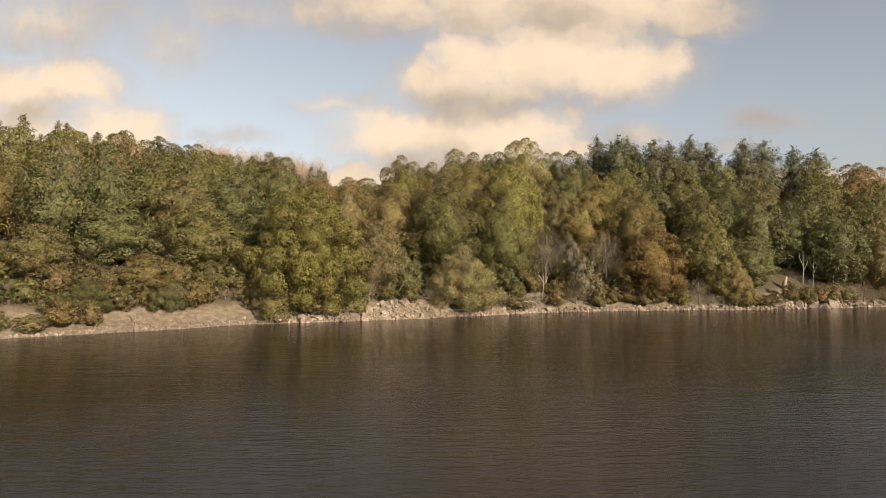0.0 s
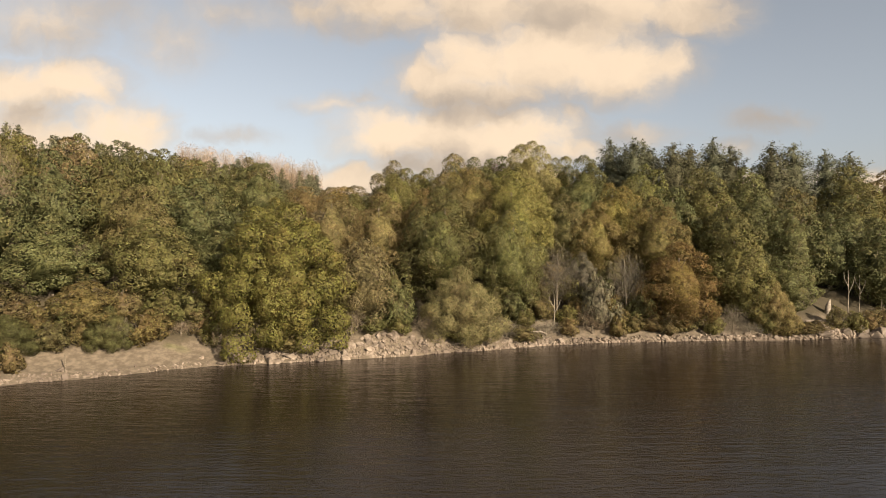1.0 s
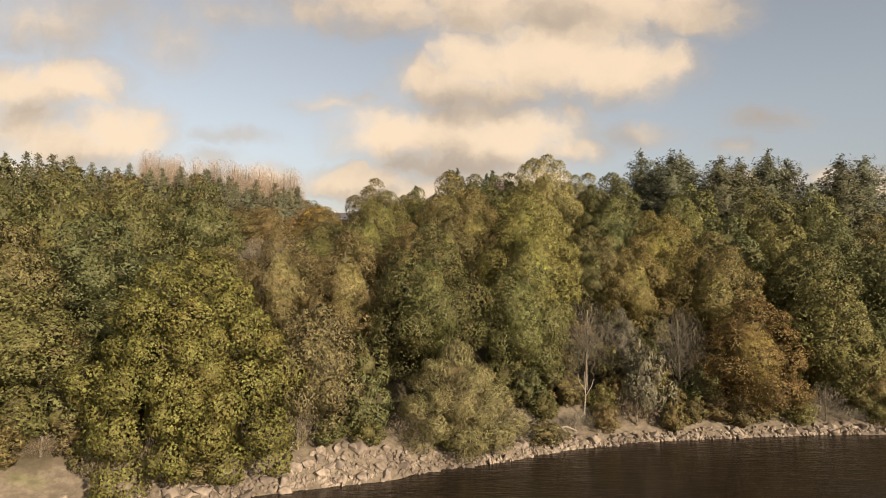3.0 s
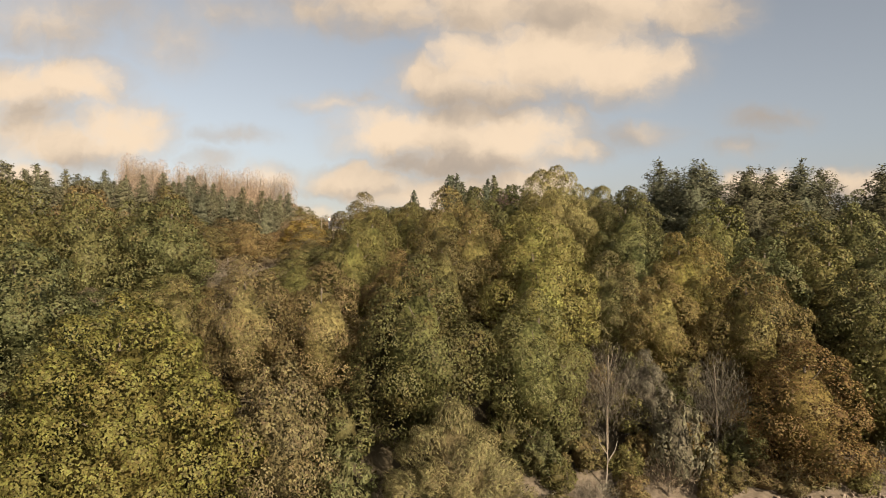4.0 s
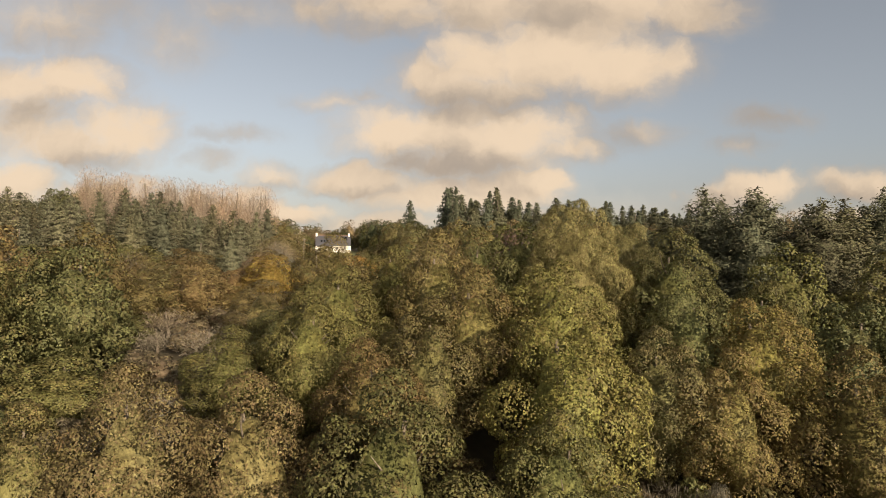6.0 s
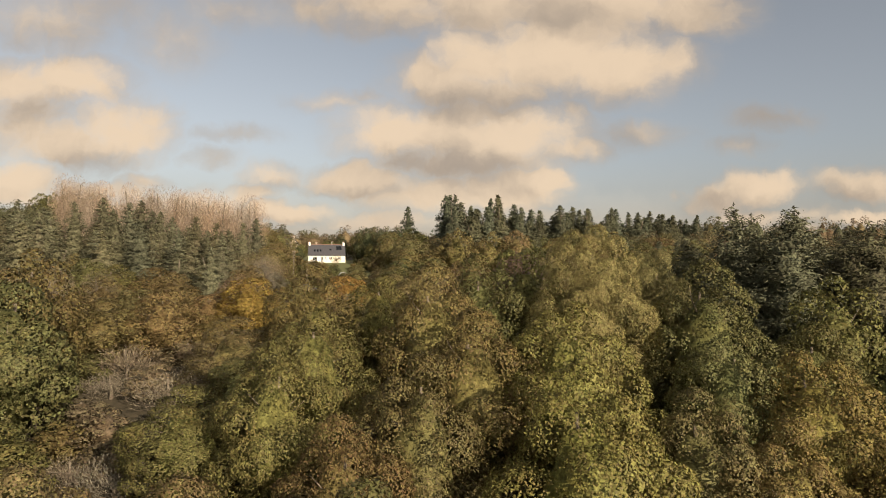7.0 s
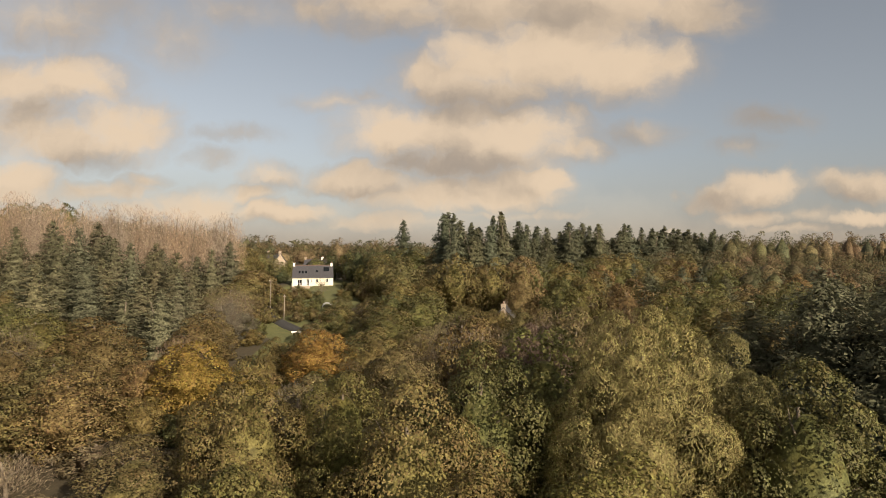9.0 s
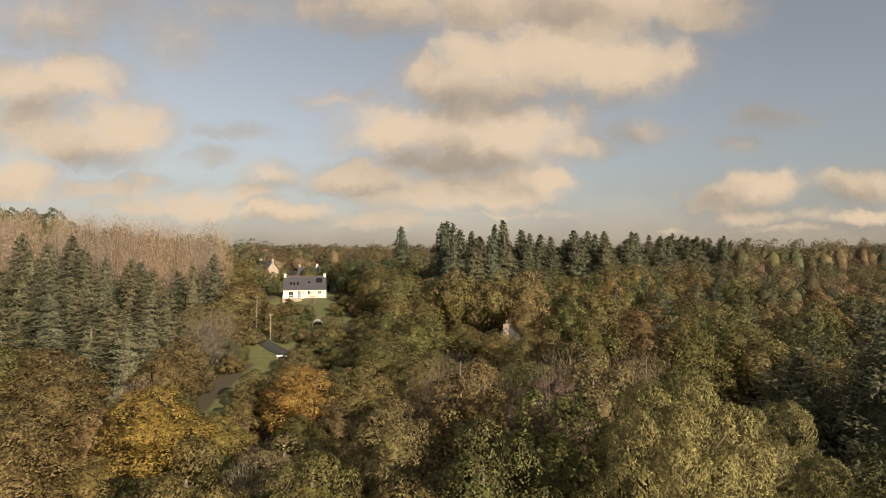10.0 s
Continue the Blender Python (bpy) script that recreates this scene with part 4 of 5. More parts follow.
def far_woods():
    """The woods beyond, up to the horizon."""
    rng = np.random.default_rng(5)
    pieces, tones = [], []

    def add(tone, made):
        pieces.extend(made)
        tones.append(np.full(sum(len(p[0]) for p in made), tone))

    for y0, y1, n, rad, hh, lobes, nl, leaf in ((300, 430, 420, 5.6, 11, 9, 520, 0.46), (430, 700, 450, 8.0, 12, 8, 300, 0.90), (700, 1500, 450, 17, 13, 8, 200, 2.0)):
        for i in range(n):
            y = rng.uniform(y0, y1)
            x = rng.uniform(-0.72, 0.74) * (y - 60)
            if in_open(x, y):
                continue
            up = 1.28 if x > 85 and y < 700 else 1.0
            add(rng.uniform(), lobed(rng, x, y, float(land(x, y)), up * hh * rng.uniform(0.6, 1.4), rad * rng.uniform(0.7, 1.2), lobes, nl, leaf, False))
    for x, y, h, r, kind in joined_woods:
        add(rng.uniform(0, 0.25) if kind == "pine" else rng.uniform(0.1, 1.0), lobed(rng, x, y, float(land(x, y)), h, r * 1.1, 14, 1300, 0.30, kind == "pine"))
    v, f = joined([p[:2] for p in pieces])
    me = mesh_of("far_woods", v, f, FAR_LEAF)
    me.attributes.new("tone", "FLOAT", "POINT").data.foreach_set("value", np.concatenate(tones).astype(np.float32))
    tagged(new("far_woods", shaded(me, np.concatenate([p[2] for p in pieces]))), "distant mixed woods fading to the horizon", "woods", kind="stuff")


far_woods()

# ---------- houses ----------
RENDER = speckled("cream_render", (0.70, 0.66, 0.54), (0.78, 0.74, 0.62), 3.0, 0.85, 0.1, 0.01)
SLATE = speckled("slate_roof", (0.045, 0.045, 0.052), (0.085, 0.082, 0.088), 5.0, 0.55, 0.3, 0.02)
STONE = speckled("granite_wall", (0.27, 0.22, 0.165), (0.42, 0.35, 0.27), 3.0, 0.9, 0.5, 0.03)
WHITE = speckled("white_paint", (0.74, 0.72, 0.68), (0.80, 0.78, 0.74), 4.0, 0.6, 0.05, 0.01)
POLE_WOOD = speckled("weathered_pole", (0.21, 0.175, 0.14), (0.31, 0.265, 0.215), 5.0, 0.85, 0.3, 0.01)
TARMAC = speckled("tarmac", (0.032, 0.032, 0.033), (0.052, 0.050, 0.048), 9.0, 0.9, 0.3, 0.01)
TERRACOTTA = speckled("ridge_tile", (0.17, 0.10, 0.075), (0.23, 0.14, 0.10), 4.0, 0.8, 0.2, 0.01)
PLASTIC = speckled("clouded_plastic", (0.28, 0.28, 0.27), (0.36, 0.36, 0.34), 6.0, 0.4, 0.1, 0.01)


def pane_material():
    m, t, b = material("window_glass")
    b.inputs["Base Color"].default_value = (0.012, 0.014, 0.016, 1)
    b.inputs["Roughness"].default_value, b.inputs["IOR"].default_value = 0.06, 1.5
    return m


PANE = pane_material()


def box(bm, x0, x1, y0, y1, z0, z1, bevel=0.0):
    vs = [bm.verts.new((x, y, z)) for z in (z0, z1) for x, y in ((x0, y0), (x1, y0), (x1, y1), (x0, y1))]
    for q in ((3, 2, 1, 0), (4, 5, 6, 7), (0, 1, 5, 4), (1, 2, 6, 5), (2, 3, 7, 6), (3, 0, 4, 7)):
        bm.faces.new([vs[i] for i in q])
    return bm


def pierced_wall(bm, width, z0, z1, y0, y1, holes):
    """A wall along x with holes (x0, x1, z0, z1) that go through it."""
    xs = sorted({0.0, width, *[h[0] for h in holes], *[h[1] for h in holes]})
    zs = sorted({z0, z1, *[h[2] for h in holes], *[h[3] for h in holes]})
    nx, nz = len(xs) - 1, len(zs) - 1

    def solid(i, j):
        if not (0 <= i < nx and 0 <= j < nz):
            return False
        x, z = (xs[i] + xs[i + 1]) / 2, (zs[j] + zs[j + 1]) / 2
        return not any(h[0] < x < h[1] and h[2] < z < h[3] for h in holes)

    corner = {}

    def at(i, j, y):
        if (i, j, y) not in corner:
            corner[i, j, y] = bm.verts.new((xs[i], y, zs[j]))
        return corner[i, j, y]

    for i in range(nx):
        for j in range(nz):
            if not solid(i, j):
                continue
            bm.faces.new((at(i, j, y0), at(i + 1, j, y0), at(i + 1, j + 1, y0), at(i, j + 1, y0)))
            bm.faces.new((at(i, j + 1, y1), at(i + 1, j + 1, y1), at(i + 1, j, y1), at(i, j, y1)))
            for di, dj, a, b in ((-1, 0, (i, j), (i, j + 1)), (1, 0, (i + 1, j + 1), (i + 1, j)), (0, -1, (i + 1, j), (i, j)), (0, 1, (i, j + 1), (i + 1, j + 1))):
                if not solid(i + di, j + dj):
                    bm.faces.new((at(*a, y0), at(*b, y0), at(*b, y1), at(*a, y1)))
    bmesh.ops.recalc_face_normals(bm, faces=bm.faces)


def gabled_house(name, label, m, width, depth, foot, eave, ridge, holes, wall_mat, chimneys, stone_foot=None, roof_mat=None, over=0.3, panes=True):
    """A house from its front left corner: front wall along x, ridge along x."""
    root = new(name)
    root.matrix_basis = m
    t = 0.35
    bm = bmesh.new()
    pierced_wall(bm, width, foot, eave, 0.0, t, holes)
    part("front_wall", bm, wall_mat, root)
    bm = bmesh.new()
    box(bm, 0, width, depth - t, depth, foot, eave)
    part("back_wall", bm, wall_mat, root)
    for x0 in (0.0, width - t):
        bm = bmesh.new()
        outline = [(t, foot), (depth - t, foot), (depth - t, eave), (depth / 2, ridge - 0.15), (t, eave)]
        a = [bm.verts.new((x0, y, z)) for y, z in outline]
        b = [bm.verts.new((x0 + t, y, z)) for y, z in outline]
        bm.faces.new(a)
        bm.faces.new(b[::-1])
        for i in range(5):
            bm.faces.new((a[i], b[i], b[(i + 1) % 5], a[(i + 1) % 5]))
        part("gable_wall", bm, wall_mat, root)
    roof = None
    slope = (ridge - eave) / (depth / 2)
    for side in (0, 1):
        bm = bmesh.new()
        y_e, y_r = (-over, depth / 2) if side == 0 else (depth + over, depth / 2)
        z_e = eave - over * slope
        vs = []
        for dz in (0.02, 0.2):
            vs += [bm.verts.new(p) for p in ((-0.05, y_e, z_e + dz), (width + 0.05, y_e, z_e + dz), (width + 0.05, y_r, ridge + dz), (-0.05, y_r, ridge + dz))]
        for q in ((3, 2, 1, 0), (4, 5, 6, 7), (0, 1, 5, 4), (1, 2, 6, 5), (2, 3, 7, 6), (3, 0, 4, 7)):
            bm.faces.new([vs[i] for i in q])
        bmesh.ops.recalc_face_normals(bm, faces=bm.faces)
        ob = part("roof_slope", bm, roof_mat or SLATE, root, "dark grey slate roof slope")
        roof = roof or ob
    bm = bmesh.new()
    box(bm, -0.05, width + 0.05, depth / 2 - 0.14, depth / 2 + 0.14, ridge + 0.14, ridge + 0.28)
    part("ridge_tile", bm, TERRACOTTA, root, "reddish line of ridge tiles")
    for x, w, h, mat in chimneys:
        bm = bmesh.new()
        box(bm, x, x + w, depth / 2 - 0.45, depth / 2 + 0.45, ridge - 0.9, ridge + h)
        ch = part("chimney", bm, mat, root)
        bm = bmesh.new()
        box(bm, x - 0.06, x + w + 0.06, depth / 2 - 0.51, depth / 2 + 0.51, ridge + h, ridge + h + 0.12)
        part("chimney_cap", bm, mat, ch)
        bm = bmesh.new()
        bmesh.ops.create_cone(bm, cap_ends=True, segments=8, radius1=0.14, radius2=0.11, depth=0.4, matrix=Matrix.Translation((x + w / 2, depth / 2, ridge + h + 0.32)))
        part("chimney_pot", bm, TERRACOTTA, ch)
    for x0, x1, z0, z1 in holes:
        w = new("window")
        w.parent = root
        bm = bmesh.new()
        box(bm, x0, x1, 0.14, 0.16, z0, z1)
        part("pane", bm, PANE, w)
        f = 0.06
        bm = bmesh.new()
        for q in ((x0, x0 + f, z0, z1), (x1 - f, x1, z0, z1), (x0 + f, x1 - f, z0, z0 + f), (x0 + f, x1 - f, z1 - f, z1), ((x0 + x1) / 2 - f / 2, (x0 + x1) / 2 + f / 2, z0 + f, z1 - f)):
            box(bm, q[0], q[1], 0.09, 0.135, q[2], q[3])
        part("window_frame", bm, WHITE, w)
        bm = bmesh.new()
        box(bm, x0 - 0.08, x1 + 0.08, -0.10, 0.085, z0 - 0.10, z0 - 0.004)
        part("window_sill", bm, STONE, w)
    tagged(root, label, "house")
    return root, roof, slope


HOUSE_Z = 28.05
house, roof, slope = gabled_house("house", "cream rendered house with a slate roof and white chimneys", pose(-38.9, 265.6, HOUSE_Z + 0.15, 0, 0, 12), 11.4, 8.4, -2.2, 2.45, 5.60,
    [(1.4, 2.65, 0.25, 1.85), (3.9, 4.6, 0.1, 1.95), (5.1, 5.45, 1.05, 1.95), (6.4, 7.2, 1.1, 1.95), (9.2, 9.95, 1.1, 1.95)], RENDER, [(0.02, 0.6, 0.75, WHITE), (10.7, 0.6, 0.75, WHITE)])


def on_slope(name, x0, x1, k0, k1, lift, mat, label, parent):
    """A flat unit let into the front roof slope, from k0 to k1 up it."""
    bm = bmesh.new()
    vs = []
    for dz in (0.205, 0.205 + lift):
        for x, k in ((x0, k0), (x1, k0), (x1, k1), (x0, k1)):
            vs.append(bm.verts.new((x, 4.2 * k, 2.45 + 3.15 * k + dz)))
    for q in ((3, 2, 1, 0), (4, 5, 6, 7), (0, 1, 5, 4), (1, 2, 6, 5), (2, 3, 7, 6), (3, 0, 4, 7)):
        bm.faces.new([vs[i] for i in q])
    bmesh.ops.recalc_face_normals(bm, faces=bm.faces)
    return part(name, bm, mat, parent, label)


for x in (1.6, 2.5, 3.4):
    w = on_slope("skylight", x, x + 0.7, 0.24, 0.50, 0.07, SLATE, "dark-framed skylight", roof)
    on_slope("skylight_pane", x + 0.09, x + 0.61, 0.27, 0.47, 0.09, PANE, "", roof)
on_slope("skylight", 6.4, 7.2, 0.36, 0.56, 0.07, SLATE, "dark-framed skylight", roof)
on_slope("skylight_pane", 6.49, 7.11, 0.39, 0.53, 0.09, PANE, "", roof)
for k in (0.46, 0.64):
    on_slope("solar_panel", 8.7, 10.3, k, k + 0.16, 0.08, PANE, "dark glass roof panel", roof)
bm = bmesh.new()
box(bm, -0.1, 4.9, -1.9, -0.004, -2.2, -0.12)
part("terrace_base", bm, STONE, house, "tan stone terrace base")
bm = bmesh.new()
box(bm, -0.15, 4.95, -1.95, -0.004, -0.116, 0.0)
part("terrace_slab", bm, STONE, house)
bm = bmesh.new()
for i in range(13):
    box(bm, -0.1 + i * 0.4, -0.06 + i * 0.4, -1.9, -1.86, 0.004, 0.9)
box(bm, -0.1, 4.9, -1.92, -1.84, 0.904, 0.96)
part("terrace_rail", bm, WHITE, house, "thin pale railing")

gabled_house("cottage", "small granite cottage with a lit gable and slate roof", pose(-63.5, 318.0, float(land(-62, 320)) + 0.9, 0, 0, -38), 7.5, 5.6, -1.5, 2.6, 5.6, [(1.2, 2.1, 0.7, 1.8), (5.0, 5.9, 0.7, 1.8)], STONE, [(0.0, 0.6, 0.8, STONE), (6.9, 0.6, 0.8, STONE)])
gabled_house("house", "grey-roofed house behind the cream house", pose(-51.0, 330.0, float(land(-45, 327)) - 1.4), 9.0, 7.0, -1.5, 3.0, 6.0, [(1.2, 2.1, 0.9, 2.1), (6.2, 7.1, 0.9, 2.1)], STONE, [(0.0, 0.6, 0.8, STONE), (6.6, 0.7, 1.0, WHITE)])
gabled_house("cottage", "stone cottage half sunk among the trees", pose(18.4, 212.5, 22.4, 0, 0, 80), 7.0, 5.2, -5.0, 2.2, 4.9, [(1.0, 1.8, 0.6, 1.6)], STONE, [(0.0, 0.6, 0.7, STONE), (6.4, 0.6, 0.7, STONE)])


def ribbon(name, label, points, width, mat, lift=0.06, category="road"):
    """A strip that follows the ground along a line."""
    pts = np.array(points, float)
    s = np.linspace(0, 1, len(pts))
    k = np.linspace(0, 1, 30)
    line = np.stack([np.interp(k, s, pts[:, 0]), np.interp(k, s, pts[:, 1])], 1)
    n = unit(np.gradient(line, axis=0))
    n = np.stack([-n[:, 1], n[:, 0]], 1)
    verts, faces = [], []
    for p, q in zip(line, n):
        for w in (-0.5, 0.0, 0.5):
            a = p + q * w * width
            verts.append((a[0], a[1], float(land(a[0], a[1])) + lift + 0.12))
        for w in (-0.5, 0.5):
            a = p + q * w * (width + 0.3)
            verts.append((a[0], a[1], float(land(a[0], a[1])) - 0.4))
    for i in range(len(line) - 1):
        a, b = i * 5, i * 5 + 5
        faces += [[a, a + 1, b + 1, b], [a + 1, a + 2, b + 2, b + 1], [a + 3, a, b, b + 3], [a + 2, a + 4, b + 4, b + 2]]
    tagged(new(name, mesh_of(name, verts, faces, mat, True)), label, category, kind="structure")


ribbon("road", "narrow dark tarmac lane beside the grass strip", [(-21, 206), (-26, 211.5), (-31, 217), (-38, 228), (-44, 244), (-47, 262), (-52, 300)], 2.7, TARMAC)


def pole(x, y, h):
    root = new("utility_pole")
    root.matrix_basis = pose(x, y, float(land(x, y)), 0, 1.2, 0)
    v, f = tube([(0, 0, -0.6), (0, 0, h * 0.5), (0, 0, h)], [0.10, 0.085, 0.07], 8)
    put("post", mesh_of("post", v, f, POLE_WOOD, True), root)
    bm = bmesh.new()
    box(bm, -0.35, 0.35, -0.16, -0.09, h - 0.45, h - 0.35)
    part("crossarm", bm, POLE_WOOD, root)
    for x0 in (-0.28, 0.24):
        bm = bmesh.new()
        box(bm, x0, x0 + 0.05, -0.15, -0.1, h - 0.346, h - 0.2)
        part("insulator", bm, WHITE, root)
    tagged(root, "weathered wooden utility pole beside the lane", "pole", "poles along the lane")


pole(-33.2, 224.0, 6.4)
pole(-28.4, 217.0, 5.0)

bm = bmesh.new()
box(bm, -0.9, 0.9, -0.03, 0.03, 0.35, 0.62)
for x in (-0.75, 0.68):
    box(bm, x, x + 0.07, 0.034, 0.09, -0.3, 0.6)
me = bpy.data.meshes.new("barrier_board")
bm.to_mesh(me)
bm.free()
me.materials.append(WHITE)
ob = tagged(new("barrier_board", me), "low white barrier board at the lane's edge", "barrier")
ob.matrix_basis = pose(-23.2, 206.0, float(land(-23.2, 206.0)), 0, 0, 10)


def tunnel():
    """A small arched garden cloche."""
    root = new("garden_tunnel")
    root.matrix_basis = pose(-21.8, 228.5, float(land(-21.8, 228.5)) + 0.05, 0, 0, 12)
    verts, faces = [], []
    for j, y in enumerate((0.0, 1.2, 2.4, 3.6)):
        for i in range(9):
            w = math.pi * i / 8
            verts += [(1.15 * math.cos(w), y, 1.1 * math.sin(w)), (1.10 * math.cos(w), y, 1.05 * math.sin(w))]
    for j in range(3):
        for i in range(8):
            a, b = (j * 9 + i) * 2, (j * 9 + i + 1) * 2
            c, d = a + 18, b + 18
            faces += [[a, b, d, c], [a + 1, c + 1, d + 1, b + 1]]
    put("cover", mesh_of("cover", verts, faces, PLASTIC, True), root)
    for y in (0.0, 1.2, 2.4, 3.6):
        line = [(1.17 * math.cos(math.pi * i / 8), y, 1.12 * math.sin(math.pi * i / 8)) for i in range(9)]
        v, f = tube(line, [0.025] * 9, 5)
        put("hoop", mesh_of("hoop", v, f, PLASTIC), root)
    tagged(root, "small grey arched garden tunnel on the lawn", "greenhouse")


tunnel()
tree("bare", -27.5, 250.0, None, 1.8, GREY, "small bare fruit tree on the lawn", height=4.2)
tree("shrub", -23.5, 262.0, None, 1.3, DEEP_GREEN, "clipped round bush by the house", height=2.2)
tree("shrub", -29.0, 240.0, None, 2.0, OLIVE, height=2.6)
tree("shrub", -31.0, 236.0, None, 2.6, BROWN, height=3.6)
for x, y, h, r in ((-27.0, 244.0, 2.0, 1.6), (-22.0, 247.0, 2.2, 1.7), (-32.0, 249.5, 1.8, 1.5), (-19.5, 240.0, 2.8, 2.0), (-25.0, 234.5, 2.4, 1.8), (-35.0, 256.0, 1.8, 1.4)):
    tree("shrub", x, y, None, r, rnd.choice((OLIVE, DEEP_GREEN)), "small rounded garden bush on the lawn", height=h)
for x, y, h, r in ((-25.5, 215.5, 2.6, 1.9), (-22.5, 217.0, 3.0, 2.1), (-19.5, 218.5, 2.8, 2.0), (-16.5, 219.5, 3.2, 2.2), (-36.5, 236.0, 4.5, 2.6), (-35.5, 229.0, 4.0, 2.4), (-15.0, 240.0, 5.0, 3.0), (-13.0, 249.0, 5.5, 3.2)):
    tree("shrub", x, y, None, r, rnd.choice((OLIVE, DEEP_GREEN, BROWN)), "rounded hedge shrub round the garden", height=h)
for x, y, h, r in ((-30.5, 212.5, 3.6, 2.4), (-33.5, 217.0, 4.0, 2.6), (-36.5, 223.0, 4.4, 2.8), (-39.0, 231.0, 4.6, 2.8), (-31.5, 207.0, 4.5, 3.0), (-35.5, 213.0, 5.0, 3.2), (-38.0, 219.0, 5.0, 3.2), (-29.5, 201.0, 4.0, 2.6), (-41.5, 226.0, 5.5, 3.4), (-43.5, 236.0, 5.0, 3.0), (-18.5, 203.0, 4.0, 2.8), (-17.0, 210.0, 4.2, 2.8), (-29.5, 223.5, 2.6, 2.0), (-46.0, 250.0, 4.5, 3.0), (-47.0, 262.0, 5.0, 3.2), (-43.0, 258.0, 3.4, 2.2)):
    tree("shrub", x, y, None, r, rnd.choice((OLIVE, GREEN, BROWN)), "bushy growth along the lane", height=h)
for x, y, h, r, tint in ((-36.0, 205.5, 8.5, 5.2, (0.150, 0.124, 0.080)), (-41.5, 201.0, 8.0, 4.8, (0.142, 0.120, 0.076)), (-34.5, 212.0, 6.0, 3.8, (0.140, 0.115, 0.076))):
    tree("bare", x, y, None, r, tint, "wide leafless grey-brown bush beside the lane", height=h)
for x, y, h, r in ((-29.5, 219.5, 3.2, 2.4), (-31.5, 226.0, 3.4, 2.4), (-27.0, 222.5, 3.0, 2.2), (-24.5, 226.0, 2.6, 2.0), (-33.0, 233.0, 3.8, 2.6), (-28.5, 231.0, 2.4, 2.0), (-44.5, 262.0, 3.6, 2.4), (-20.5, 255.0, 3.0, 2.2), (-18.0, 247.0, 4.2, 2.8)):
    tree("shrub", x, y, None, r, rnd.choice((DEEP_GREEN, OLIVE, BROWN)), "dense dark hedge round the lawn", height=h)
tree("willow", -33.0, 199.0, 29.4, 5.6, SILVER, "wide greyish willow beside the grass strip")
tree("willow", -43.0, 193.0, 28.6, 5.0, OLIVE, "wide olive willow below the pines")
tree("oak_mid", -19.5, 268.0, None, 2.6, GREEN, height=6.5)
DARK = (0.070, 0.076, 0.036)
for x, y, h, r in ((-21.5, 276.0, 12.0, 4.2), (-16.5, 271.0, 11.5, 4.2), (-25.5, 284.0, 10.5, 3.8), (-11.5, 276.0, 12.5, 4.6), (-31.5, 286.0, 7.0, 3.2), (-43.5, 269.5, 4.5, 2.6), (-37.0, 288.0, 7.5, 3.4), (-46.0, 282.0, 6.0, 3.0), (-54.0, 290.0, 6.0, 3.0), (-56.5, 306.0, 5.0, 2.6), (-42.5, 312.0, 6.5, 3.2), (-38.5, 320.0, 8.5, 3.6), (-67.5, 312.0, 7.0, 3.2), (-53.0, 318.0, 5.0, 2.6)):
    tree("oak_mid", x, y, None, r, rnd.choice((DARK, DARK, GREEN)), "dark green tree near the houses", height=h)

# ---------- the rocky shore ----------


def boulder_mesh(seed, flat):
    rng = np.random.default_rng(seed)
    bm = bmesh.new()
    for p in unit(rng.normal(size=(13, 3))) * rng.uniform(0.75, 1.05, (13, 1)) * np.array([1.0, 0.8, flat]):
        bm.verts.new(p)
    r = bmesh.ops.convex_hull(bm, input=bm.verts)
    bmesh.ops.delete(bm, geom=[v for v in bm.verts if not v.link_faces], context="VERTS")
    bmesh.ops.bevel(bm, geom=bm.edges[:], offset=0.05, segments=1, affect="EDGES")
    bmesh.ops.recalc_face_normals(bm, faces=bm.faces)
    me = bpy.data.meshes.new("boulder")
    bm.to_mesh(me)
    bm.free()
    me.materials.append(ROCK)
    return me


BOULDERS = [boulder_mesh(200 + i, (0.75, 0.5, 0.6, 0.9)[i % 4]) for i in range(12)]


def boulder(x, y, size, label):
    me = BOULDERS[rnd.randrange(12)]
    ob = new("boulder", me)
    z = float(land(x, y))
    ob.matrix_basis = Matrix.LocRotScale((x, y, max(z, -0.15) + 0.12 * size), Euler((rnd.uniform(-0.5, 0.5), rnd.uniform(-0.5, 0.5), rnd.uniform(0, 6.28))), (size * rnd.uniform(0.8, 1.3), size * rnd.uniform(0.8, 1.2), size * rnd.uniform(0.7, 1.1)))
    tagged(ob, label, "rock", "rocks along the shore")


def rocky(x):
    """How stony the bank is along the shore, how big its rocks are and how far up they lie."""
    if -16 < x < -1.5:
        return 0.95, 0.95, 2.9
    if x < -36:
        return 0.35, 0.5, 2.4
    if -36 <= x < -25:
        return 0.08, 0.3, 2.0
    if -25 <= x <= -16:
        return 0.8, 0.8, 3.2
    if 58 < x < 74:
        return 0.95, 1.5, 3.4
    if x > 8:
        return 0.42 + 0.32 * math.sin(x * 0.55) ** 2, 0.62, 1.5
    return 0.5, 0.5, 2.0


made = 0
x = -52.0
while x < 80 and made < 295:
    dense, size, up = rocky(x)
    for k in range(3):
        if rnd.random() < dense:
            s = size * rnd.uniform(0.35, 1.0) ** 1.5 + 0.15
            boulder(x + rnd.uniform(-0.6, 0.6), float(shore(x)) + rnd.uniform(-0.2, up), s, "broken tan boulder on the stony bank" if s > 0.5 else "small tan rock on the stony bank")
            made += 1
    x += 0.86


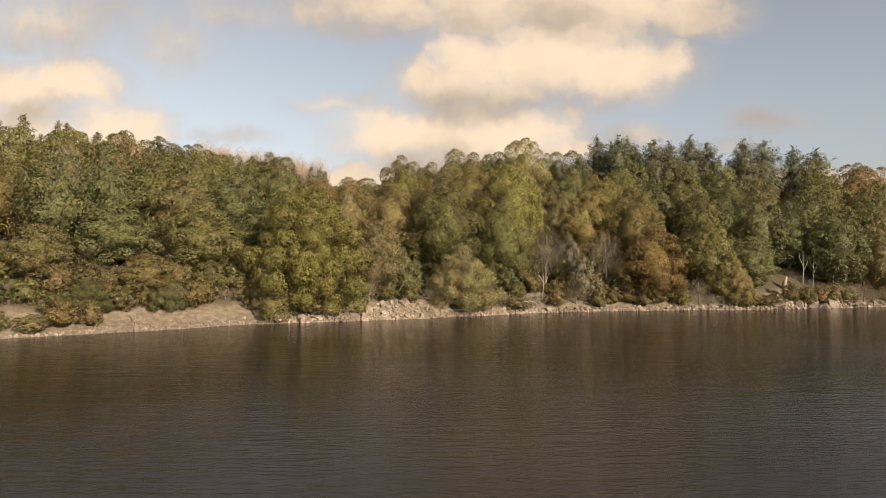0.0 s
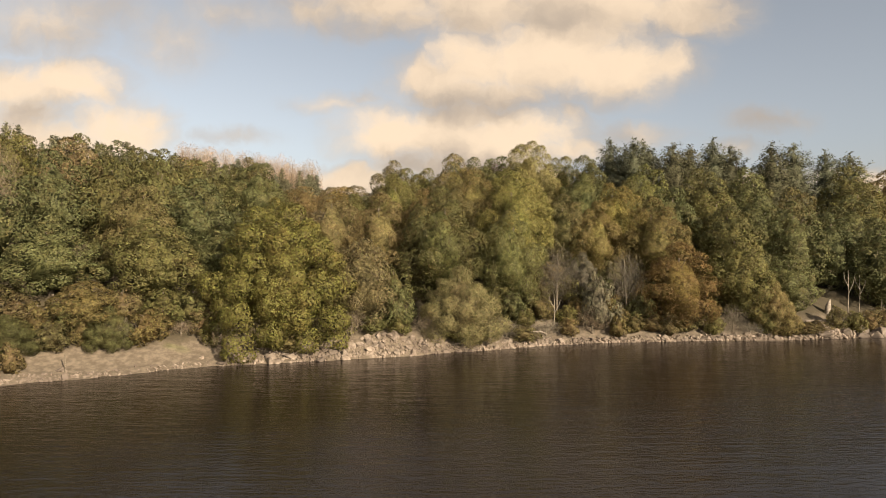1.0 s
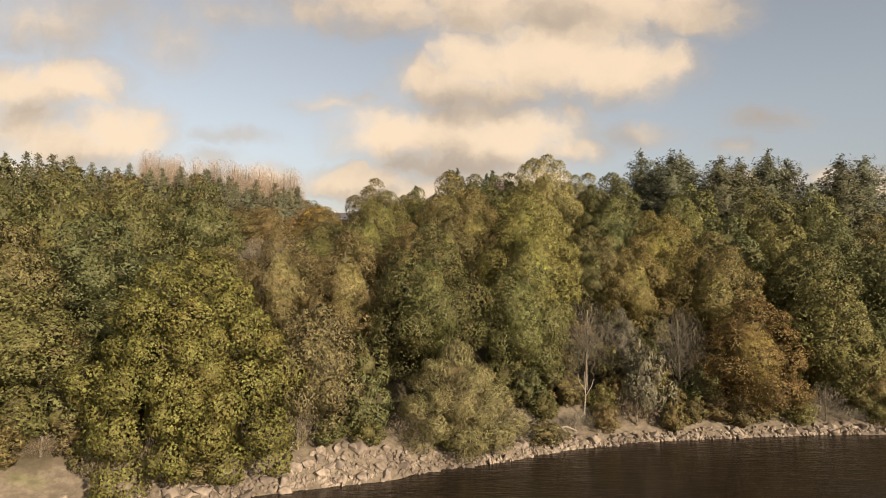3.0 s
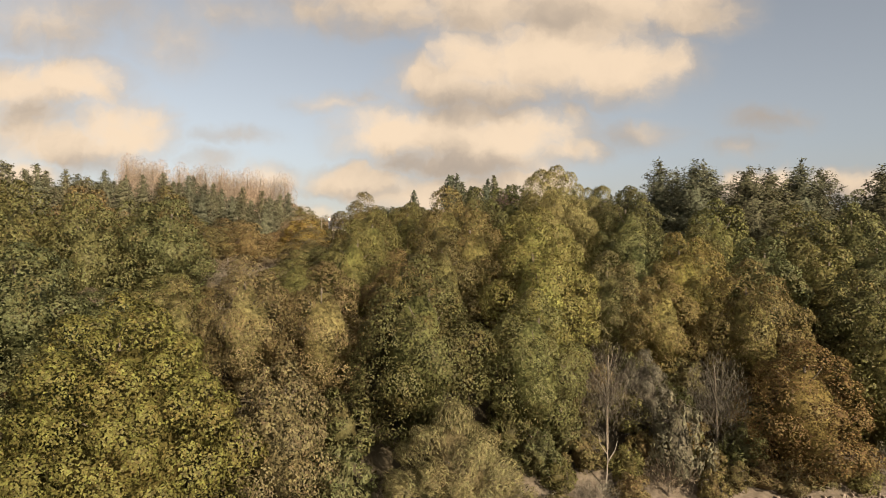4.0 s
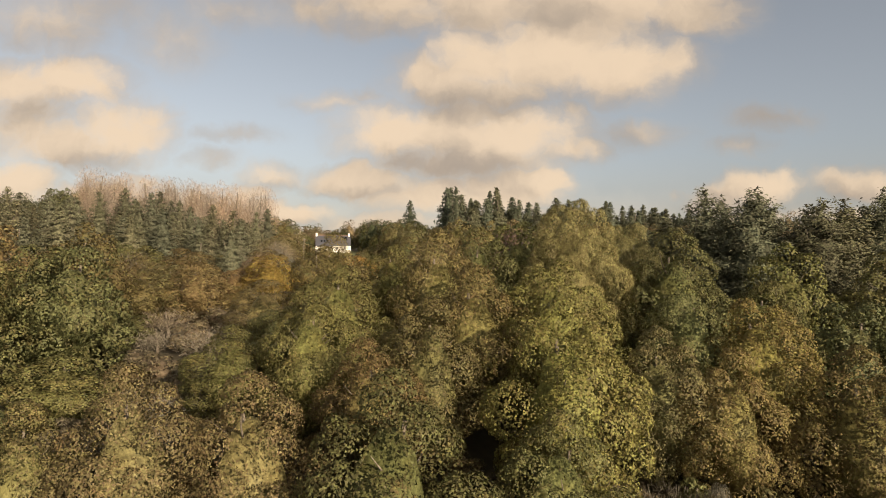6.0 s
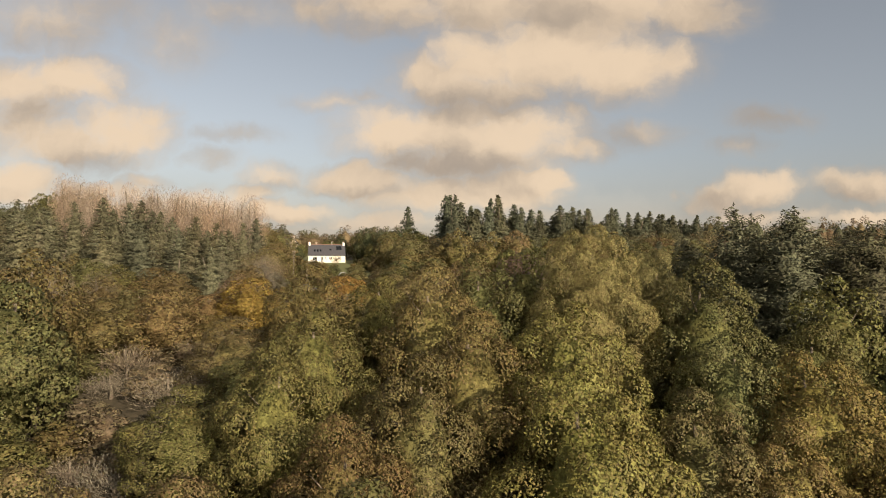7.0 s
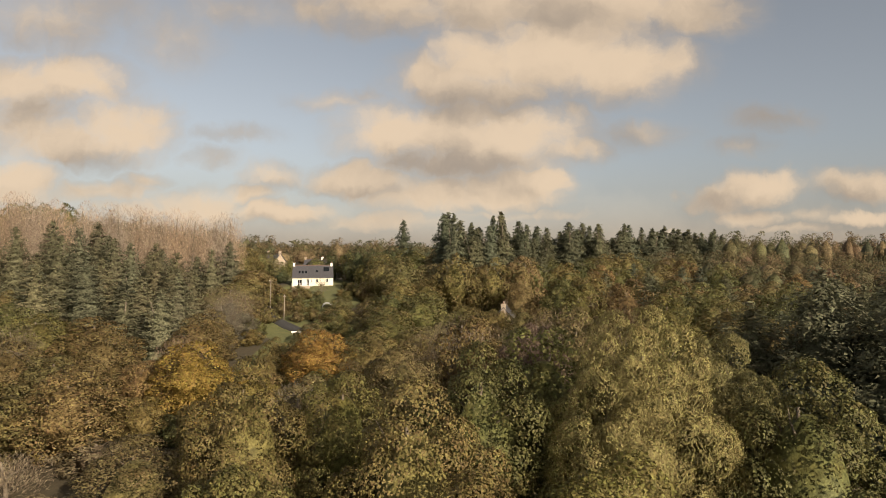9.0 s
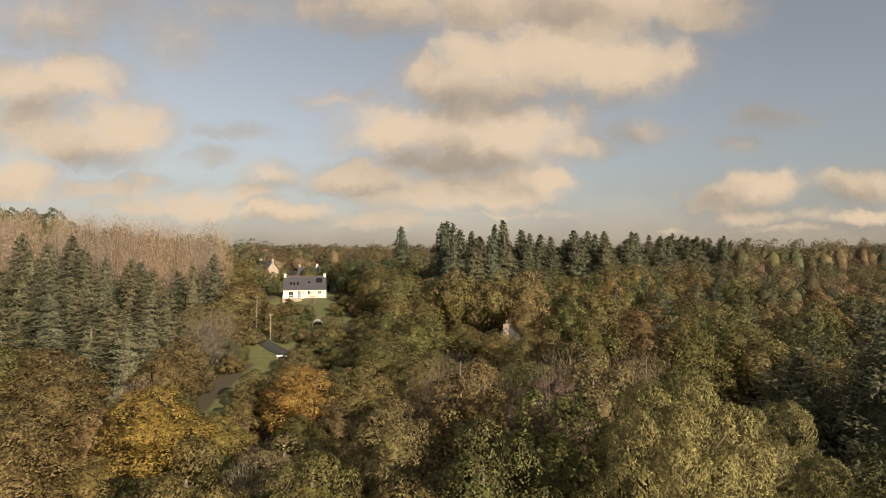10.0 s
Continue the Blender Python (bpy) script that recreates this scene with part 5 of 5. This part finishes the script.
def shingle():
    """The loose broken stones between the boulders."""
    rng = np.random.default_rng(9)
    iv, jf = ico()
    pieces = []
    for i in range(6500):
        x = rng.uniform(-54, 84)
        dense, size, up = rocky(x)
        if rng.random() > dense + 0.15:
            continue
        y = float(shore(x)) + rng.uniform(-0.3, up) * rng.uniform(0.4, 1)
        s = (0.07 + 0.30 * rng.uniform(0, 1) ** 2.2) * (0.55 + 0.5 * size)
        z = float(land(x, y)) + 0.02
        spin = np.array(Euler(rng.uniform(0, 6, 3).tolist()).to_matrix())
        pieces.append((np.array([x, y, max(z, -0.1)]) + (iv * rng.uniform(0.55, 1.25, (len(iv), 1)) * s * np.array([1.3, 1.0, 0.6])) @ spin, jf))
    v, f = joined(pieces)
    tagged(new("shingle", mesh_of("shingle", v, f, ROCK)), "loose broken tan stones along the waterline", "stones", kind="stuff")


shingle()


def limb_thing(name, label, category, lines, mat=PALE_BARK):
    pieces = [tube(p, r, 6) for p, r in lines]
    v, f = joined(pieces)
    return tagged(new(name, mesh_of(name, v, f, mat, True)), label, category)


z0 = float(land(13.2, 98.6))
limb_thing("dead_branch", "bleached dead branch lying on the bank", "branch", [([(12.0, 98.4, z0 + 0.3), (13.0, 98.7, z0 + 1.0), (14.2, 99.0, z0 + 1.1), (15.2, 98.8, z0 + 0.7)], [0.05, 0.09, 0.11, 0.06]), ([(13.6, 98.8, z0 + 1.05), (14.3, 98.8, z0 + 0.5), (14.8, 98.6, z0 + 0.1)], [0.08, 0.06, 0.04])])
z0 = float(land(-38.6, 76.5))
limb_thing("wooden_post", "thin weathered post standing at the water's edge", "post", [([(-38.6, 76.5, z0 - 0.4), (-38.55, 76.5, z0 + 1.0), (-38.6, 76.5, z0 + 2.2)], [0.07, 0.06, 0.05])], BARK)
z0 = float(land(62.4, 111.5))
limb_thing("broken_stump", "pale broken tree stump above the rocks", "stump", [([(62.4, 111.5, z0 - 0.3), (62.5, 111.5, z0 + 1.0), (62.8, 111.4, z0 + 2.2)], [0.5, 0.42, 0.12])])
for x, y, h in ((16.6, 102.0, 5.0), (66.0, 112.0, 7.0), (68.5, 113.0, 6.0), (72.5, 113.5, 6.5), (57.0, 110.5, 6.0)):
    z0 = float(land(x, y))
    limb_thing("dead_tree", "slender bleached dead tree trunk with broken limbs", "tree", [([(x, y, z0 - 0.4), (x + 0.2, y, z0 + h * 0.5), (x + 0.1, y, z0 + h)], [0.08, 0.06, 0.03]), ([(x + 0.15, y, z0 + h * 0.45), (x + 0.8, y - 0.2, z0 + h * 0.7), (x + 1.0, y - 0.2, z0 + h * 0.85)], [0.05, 0.04, 0.02]), ([(x + 0.18, y, z0 + h * 0.6), (x - 0.5, y, z0 + h * 0.8), (x - 0.6, y, z0 + h * 0.95)], [0.05, 0.035, 0.02])])
